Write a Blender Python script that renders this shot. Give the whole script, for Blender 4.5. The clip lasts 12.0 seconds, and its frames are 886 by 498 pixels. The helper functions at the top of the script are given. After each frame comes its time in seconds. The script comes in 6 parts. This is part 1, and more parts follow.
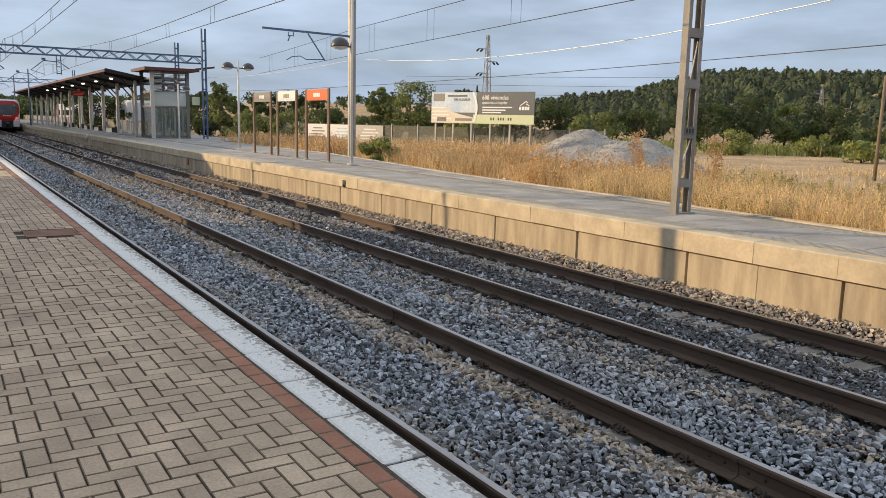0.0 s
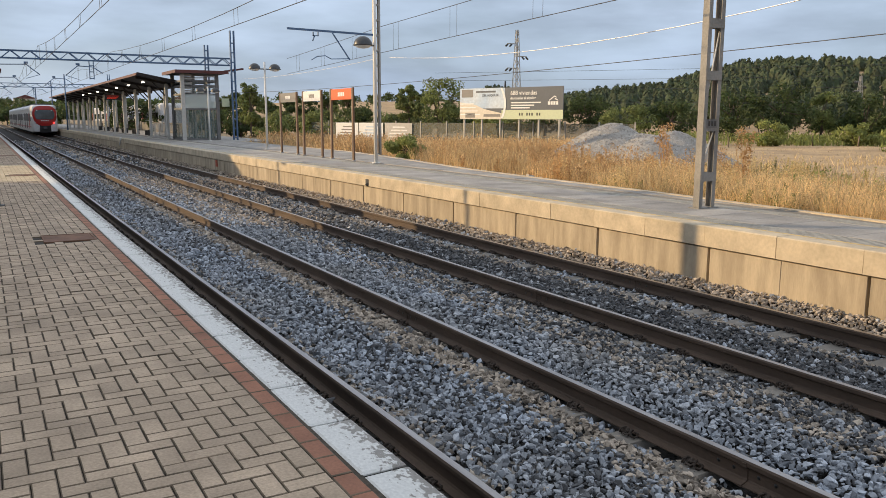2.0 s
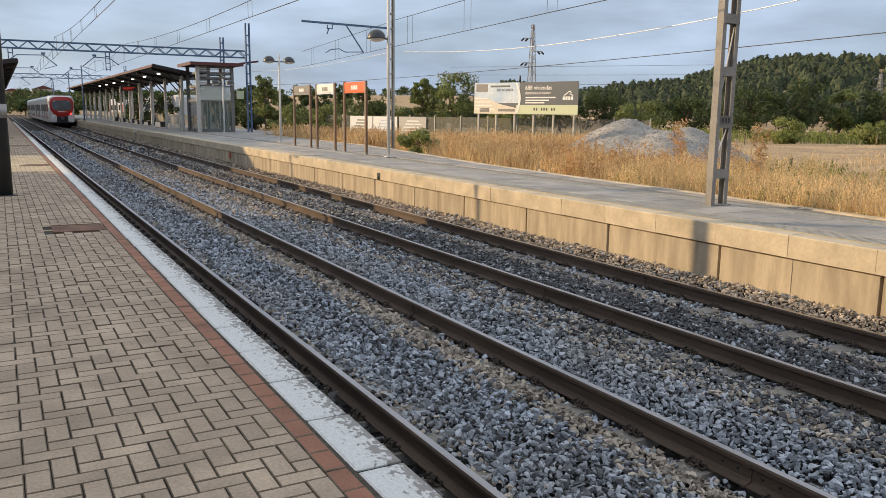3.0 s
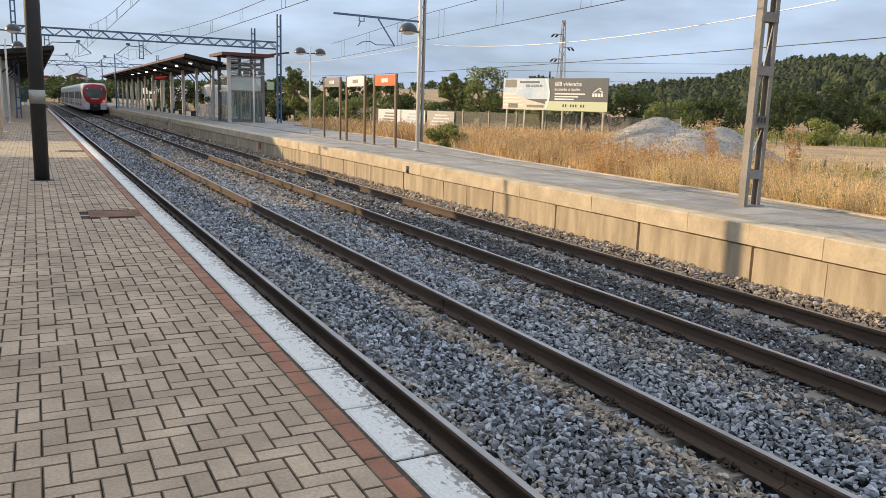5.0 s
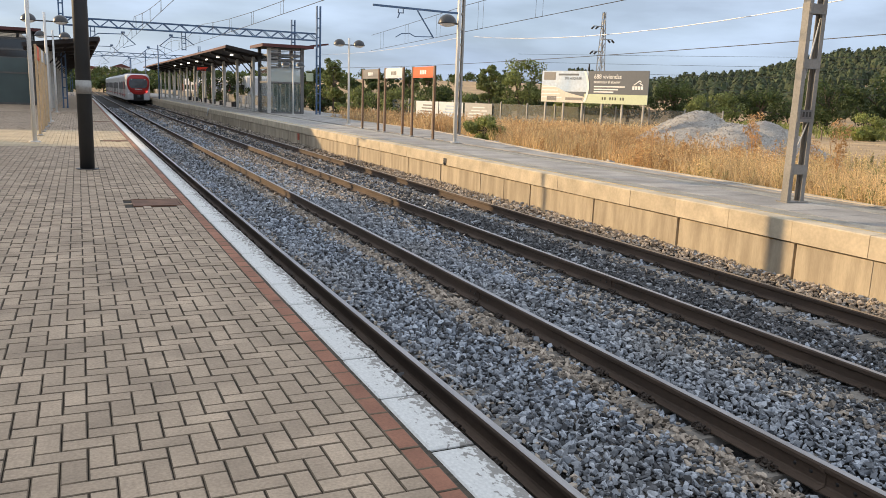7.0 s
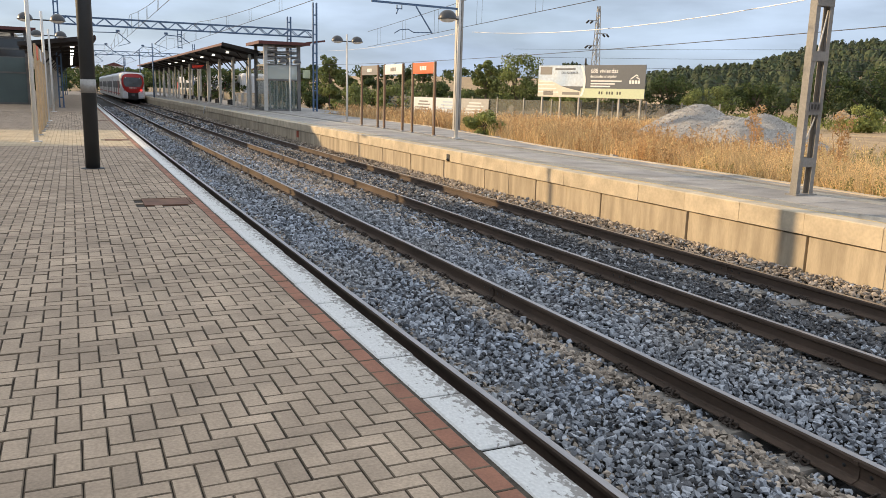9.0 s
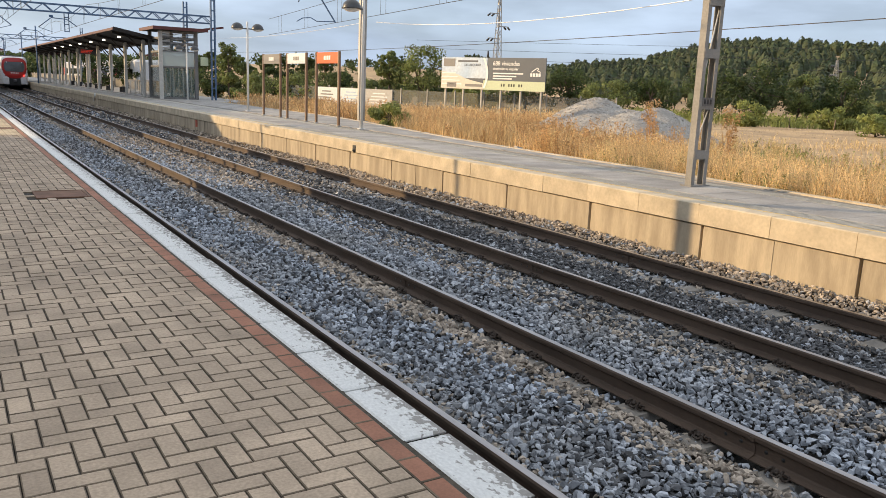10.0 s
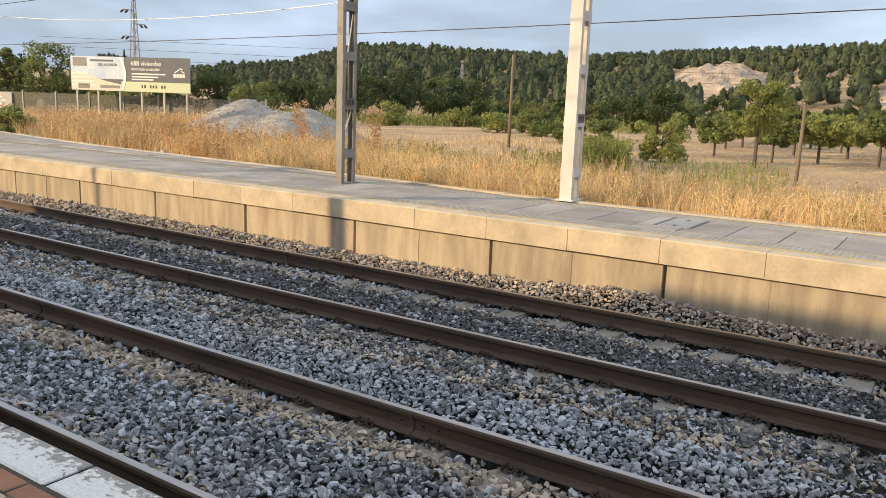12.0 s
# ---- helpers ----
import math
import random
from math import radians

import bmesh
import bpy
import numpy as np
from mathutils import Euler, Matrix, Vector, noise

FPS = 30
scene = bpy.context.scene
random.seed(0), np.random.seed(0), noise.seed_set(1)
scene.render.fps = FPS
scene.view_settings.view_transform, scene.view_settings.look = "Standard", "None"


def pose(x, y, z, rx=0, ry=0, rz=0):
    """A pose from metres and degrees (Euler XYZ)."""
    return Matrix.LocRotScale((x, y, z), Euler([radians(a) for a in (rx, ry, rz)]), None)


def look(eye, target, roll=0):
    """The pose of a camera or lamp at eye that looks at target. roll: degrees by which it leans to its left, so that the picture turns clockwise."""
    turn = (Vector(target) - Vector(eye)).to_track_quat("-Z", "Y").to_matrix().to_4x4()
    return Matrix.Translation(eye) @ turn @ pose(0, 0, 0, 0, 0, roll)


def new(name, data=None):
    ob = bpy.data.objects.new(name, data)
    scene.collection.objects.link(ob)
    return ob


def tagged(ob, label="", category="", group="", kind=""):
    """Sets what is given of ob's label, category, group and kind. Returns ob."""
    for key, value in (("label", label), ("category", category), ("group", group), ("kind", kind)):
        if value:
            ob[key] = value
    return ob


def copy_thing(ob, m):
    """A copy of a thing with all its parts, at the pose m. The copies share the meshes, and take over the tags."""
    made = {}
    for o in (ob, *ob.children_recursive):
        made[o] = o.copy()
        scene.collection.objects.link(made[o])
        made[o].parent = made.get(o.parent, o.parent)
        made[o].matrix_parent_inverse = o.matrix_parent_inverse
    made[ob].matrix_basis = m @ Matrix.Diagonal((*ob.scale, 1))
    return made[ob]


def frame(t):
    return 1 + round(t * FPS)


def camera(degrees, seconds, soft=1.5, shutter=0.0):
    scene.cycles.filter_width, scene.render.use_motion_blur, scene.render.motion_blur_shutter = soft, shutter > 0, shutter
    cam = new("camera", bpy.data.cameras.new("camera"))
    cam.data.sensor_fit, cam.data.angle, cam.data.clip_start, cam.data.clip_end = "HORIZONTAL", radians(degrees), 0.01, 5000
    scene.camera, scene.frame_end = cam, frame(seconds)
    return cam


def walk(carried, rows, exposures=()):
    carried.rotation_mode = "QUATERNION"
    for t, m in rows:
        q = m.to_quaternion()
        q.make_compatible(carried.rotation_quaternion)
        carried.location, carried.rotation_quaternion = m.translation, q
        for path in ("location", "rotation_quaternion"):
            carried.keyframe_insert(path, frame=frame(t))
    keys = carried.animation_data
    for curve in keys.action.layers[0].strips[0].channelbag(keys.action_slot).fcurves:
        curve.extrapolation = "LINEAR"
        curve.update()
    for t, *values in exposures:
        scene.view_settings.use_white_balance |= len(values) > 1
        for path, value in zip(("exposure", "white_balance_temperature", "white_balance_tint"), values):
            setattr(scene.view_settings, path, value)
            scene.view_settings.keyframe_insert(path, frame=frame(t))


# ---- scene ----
cam = camera(58.69, 12.0, soft=0.7)
# seconds, eye x y z, heading to the right of the track, pitch, roll
ROWS = [
    (0, -2.760, 0.000, 2.211, 32.60, -9.15, 1.30),
    (0.5, -2.760, -0.002, 2.223, 32.43, -9.31, 1.10),
    (1, -2.700, -0.003, 2.222, 32.27, -9.59, 0.06),
    (1.5, -2.626, -0.007, 2.232, 31.83, -9.46, -0.07),
    (2, -2.506, -0.046, 2.237, 30.17, -9.44, 0.13),
    (2.5, -2.442, -0.051, 2.235, 29.00, -9.65, 0.44),
    (2.7, -2.424, -0.052, 2.234, 29.10, -9.74, 0.55),
    (4.3, -2.472, 0.006, 2.227, 28.88, -10.10, 1.19),
    (4.5, -2.478, 0.001, 2.226, 28.63, -10.19, 1.42),
    (5, -2.499, -0.015, 2.221, 27.42, -10.27, 1.76),
    (5.5, -2.521, -0.035, 2.229, 26.85, -10.43, 2.15),
    (6, -2.524, -0.021, 2.222, 26.36, -10.44, 2.06),
    (6.5, -2.515, -0.013, 2.218, 25.49, -10.72, 2.04),
    (7, -2.512, -0.016, 2.221, 24.80, -10.91, 2.07),
    (7.5, -2.510, -0.013, 2.220, 24.18, -11.01, 2.21),
    (7.7, -2.510, -0.012, 2.220, 24.03, -11.06, 2.09),
    (9.3, -2.734, 0.124, 2.215, 26.09, -11.32, 1.07),
    (9.5, -2.743, 0.126, 2.216, 27.73, -11.32, 1.33),
    (10, -2.775, 0.132, 2.222, 32.23, -11.61, 2.35),
    (10.5, -2.785, 0.117, 2.222, 35.42, -11.36, 2.43),
    (11, -2.752, 0.104, 2.215, 42.40, -11.13, 2.88),
    (11.5, -2.725, 0.128, 2.207, 46.86, -10.88, 3.07),
    (12, -2.718, 0.081, 2.221, 56.74, -10.56, 2.10),
]


def aim(x, y, z, heading, pitch, roll):
    a, b = radians(heading), radians(pitch)
    eye = Vector((x, y, z))
    return look(eye, eye + Vector((math.sin(a) * math.cos(b), math.cos(a) * math.cos(b), math.sin(b))), roll)


walk(cam, [(t, aim(*r)) for t, *r in ROWS], exposures=[(0, 0.03, 6900, 10), (2.5, 0.03, 6900, 10), (5, 0.20, 6800, 10), (12, 0.28, 7050, 10)])

# ---- light: a low evening sun from behind the near platform ----
SUN_AZ, SUN_EL = (-1.0, 0.856), 15.36
sun_dir = Vector((SUN_AZ[0], SUN_AZ[1], math.hypot(*SUN_AZ) * math.tan(radians(SUN_EL)))).normalized()
world = bpy.data.worlds.new("sky")
scene.world = world
world.use_nodes = True
wn, wl = world.node_tree.nodes, world.node_tree.links
sky = wn.new("ShaderNodeTexSky")
sky.sky_type, sky.sun_disc = "NISHITA", False
sky.sun_elevation, sky.sun_rotation = radians(SUN_EL), math.atan2(SUN_AZ[0], SUN_AZ[1])
sky.air_density, sky.dust_density, sky.ozone_density = 1.0, 1.0, 2.5
bg = wn["Background"]
coord = wn.new("ShaderNodeTexCoord")
mapping = wn.new("ShaderNodeMapping")
mapping.inputs["Scale"].default_value = (1.6, 1.6, 7.0)
cloud = wn.new("ShaderNodeTexNoise")
cloud.inputs["Scale"].default_value, cloud.inputs["Detail"].default_value, cloud.inputs["Roughness"].default_value = 1.7, 7.0, 0.55
ramp = wn.new("ShaderNodeValToRGB")
ramp.color_ramp.elements[0].position, ramp.color_ramp.elements[1].position = 0.36, 0.72
ramp.color_ramp.elements[0].color, ramp.color_ramp.elements[1].color = (0.74, 0.74, 0.74, 1), (0.98, 0.97, 0.97, 1)
mixc = wn.new("ShaderNodeMix")
mixc.data_type = "RGBA"
# cloud light: brighter overhead than at the horizon
sep, lift, tint = wn.new("ShaderNodeSeparateXYZ"), wn.new("ShaderNodeMapRange"), wn.new("ShaderNodeVectorMath")
lift.inputs["From Max"].default_value, lift.inputs["To Min"].default_value, lift.inputs["To Max"].default_value = 0.8, 1.0, 1.9
tint.operation = "SCALE"
tint.inputs[0].default_value = (2.65, 3.5, 5.0)
wl.new(coord.outputs["Generated"], sep.inputs["Vector"])
wl.new(sep.outputs["Z"], lift.inputs["Value"])
wl.new(lift.outputs["Result"], tint.inputs["Scale"])
# whiter overhead, and streaks of brighter cloud
zen, streak, glow, gain = wn.new("ShaderNodeMix"), wn.new("ShaderNodeTexNoise"), wn.new("ShaderNodeMapRange"), wn.new("ShaderNodeVectorMath")
zen.data_type = "RGBA"
zen.inputs["B"].default_value = (7.1, 7.5, 8.1, 1)
streak.inputs["Scale"].default_value, streak.inputs["Detail"].default_value = 3.1, 8.0
glow.inputs["From Min"].default_value, glow.inputs["From Max"].default_value = 0.40, 0.70
glow.inputs["To Min"].default_value, glow.inputs["To Max"].default_value = 0.88, 1.32
gain.operation = "SCALE"
wl.new(mapping.outputs["Vector"], streak.inputs["Vector"])
wl.new(streak.outputs["Fac"], glow.inputs["Value"])
wl.new(sep.outputs["Z"], zen.inputs["Factor"])
wl.new(tint.outputs["Vector"], zen.inputs["A"])
wl.new(zen.outputs["Result"], gain.inputs[0])
wl.new(glow.outputs["Result"], gain.inputs["Scale"])
wl.new(gain.outputs["Vector"], mixc.inputs["B"])
wl.new(coord.outputs["Generated"], mapping.inputs["Vector"])
wl.new(mapping.outputs["Vector"], cloud.inputs["Vector"])
wl.new(cloud.outputs["Fac"], ramp.inputs["Fac"])
wl.new(ramp.outputs["Color"], mixc.inputs["Factor"])
wl.new(sky.outputs["Color"], mixc.inputs["A"])
wl.new(mixc.outputs["Result"], bg.inputs["Color"])
bg.inputs["Strength"].default_value = 0.13
sun = new("sun", bpy.data.lights.new("sun", "SUN"))
sun.data.energy, sun.data.angle, sun.data.color = 4.4, radians(0.6), (1.0, 0.745, 0.45)
sun.matrix_world = look((0, 0, 60), Vector((0, 0, 60)) - sun_dir)


# ---- materials ----
def mat(name, col, rough=0.8, metal=0.0, vary=0.25, scale=6.0, fine=60.0, bump=0.0, rand="", spread=0.0, second=None, amount=0.5, stretch=(1, 1, 1), fine_vary=0.15, spec=0.5, sharp=0.44):
    """A surface: base colour, stains at a large scale, grain at a fine one, relief, and a spread from piece to piece."""
    m = bpy.data.materials.new(name)
    m.use_nodes = True
    n, l = m.node_tree.nodes, m.node_tree.links
    b = n["Principled BSDF"]
    b.inputs["Roughness"].default_value, b.inputs["Metallic"].default_value = rough, metal
    b.inputs["Specular IOR Level"].default_value = spec
    tc, mp = n.new("ShaderNodeTexCoord"), n.new("ShaderNodeMapping")
    mp.inputs["Scale"].default_value = stretch
    geo = n.new("ShaderNodeNewGeometry")
    l.new(geo.outputs["Position"], mp.inputs["Vector"])
    big, small = n.new("ShaderNodeTexNoise"), n.new("ShaderNodeTexNoise")
    for tex, s in ((big, scale), (small, fine)):
        tex.inputs["Scale"].default_value, tex.inputs["Detail"].default_value = s, 5.0
        l.new(mp.outputs["Vector"], tex.inputs["Vector"])
    col2 = second if second else tuple(c * (1 - vary) for c in col)
    col1 = col if second else tuple(min(1, c * (1 + vary * 0.6)) for c in col)
    r = n.new("ShaderNodeValToRGB")
    lo = 0.5 - sharp / 2 + (0.5 - amount) * 0.3
    r.color_ramp.elements[0].position, r.color_ramp.elements[1].position = lo, lo + sharp
    r.color_ramp.elements[0].color, r.color_ramp.elements[1].color = (*col1, 1), (*col2, 1)
    l.new(big.outputs["Fac"], r.inputs["Fac"])
    last = r.outputs["Color"]

    def scaled(fac_socket, lo_v, hi_v, src):
        mr, mx = n.new("ShaderNodeMapRange"), n.new("ShaderNodeVectorMath")
        mr.inputs["To Min"].default_value, mr.inputs["To Max"].default_value = lo_v, hi_v
        mx.operation = "SCALE"
        l.new(fac_socket, mr.inputs["Value"])
        l.new(src, mx.inputs[0])
        l.new(mr.outputs["Result"], mx.inputs["Scale"])
        return mx.outputs["Vector"]
    last = scaled(small.outputs["Fac"], 1 - fine_vary * 2, 1 + fine_vary * 2, last)
    if rand == "island":
        last = scaled(geo.outputs["Random Per Island"], 1 - spread, 1 + spread, last)
    elif rand == "object":
        info = n.new("ShaderNodeObjectInfo")
        last = scaled(info.outputs["Random"], 1 - spread, 1 + spread, last)
    l.new(last, b.inputs["Base Color"])
    if bump:
        bp = n.new("ShaderNodeBump")
        bp.inputs["Strength"].default_value, bp.inputs["Distance"].default_value = 0.6, bump
        l.new(small.outputs["Fac"], bp.inputs["Height"])
        l.new(bp.outputs["Normal"], b.inputs["Normal"])
    return m


def glass_mat(name, col, rough=0.05, alpha=0.35):
    m = bpy.data.materials.new(name)
    m.use_nodes = True
    b = m.node_tree.nodes["Principled BSDF"]
    b.inputs["Base Color"].default_value = (*col, 1)
    b.inputs["Roughness"].default_value = rough
    b.inputs["Alpha"].default_value = alpha
    return m


def emit_mat(name, col, strength):
    m = bpy.data.materials.new(name)
    m.use_nodes = True
    b = m.node_tree.nodes["Principled BSDF"]
    b.inputs["Base Color"].default_value = (*col, 1)
    b.inputs["Emission Color"].default_value = (*col, 1)
    b.inputs["Emission Strength"].default_value = strength
    return m


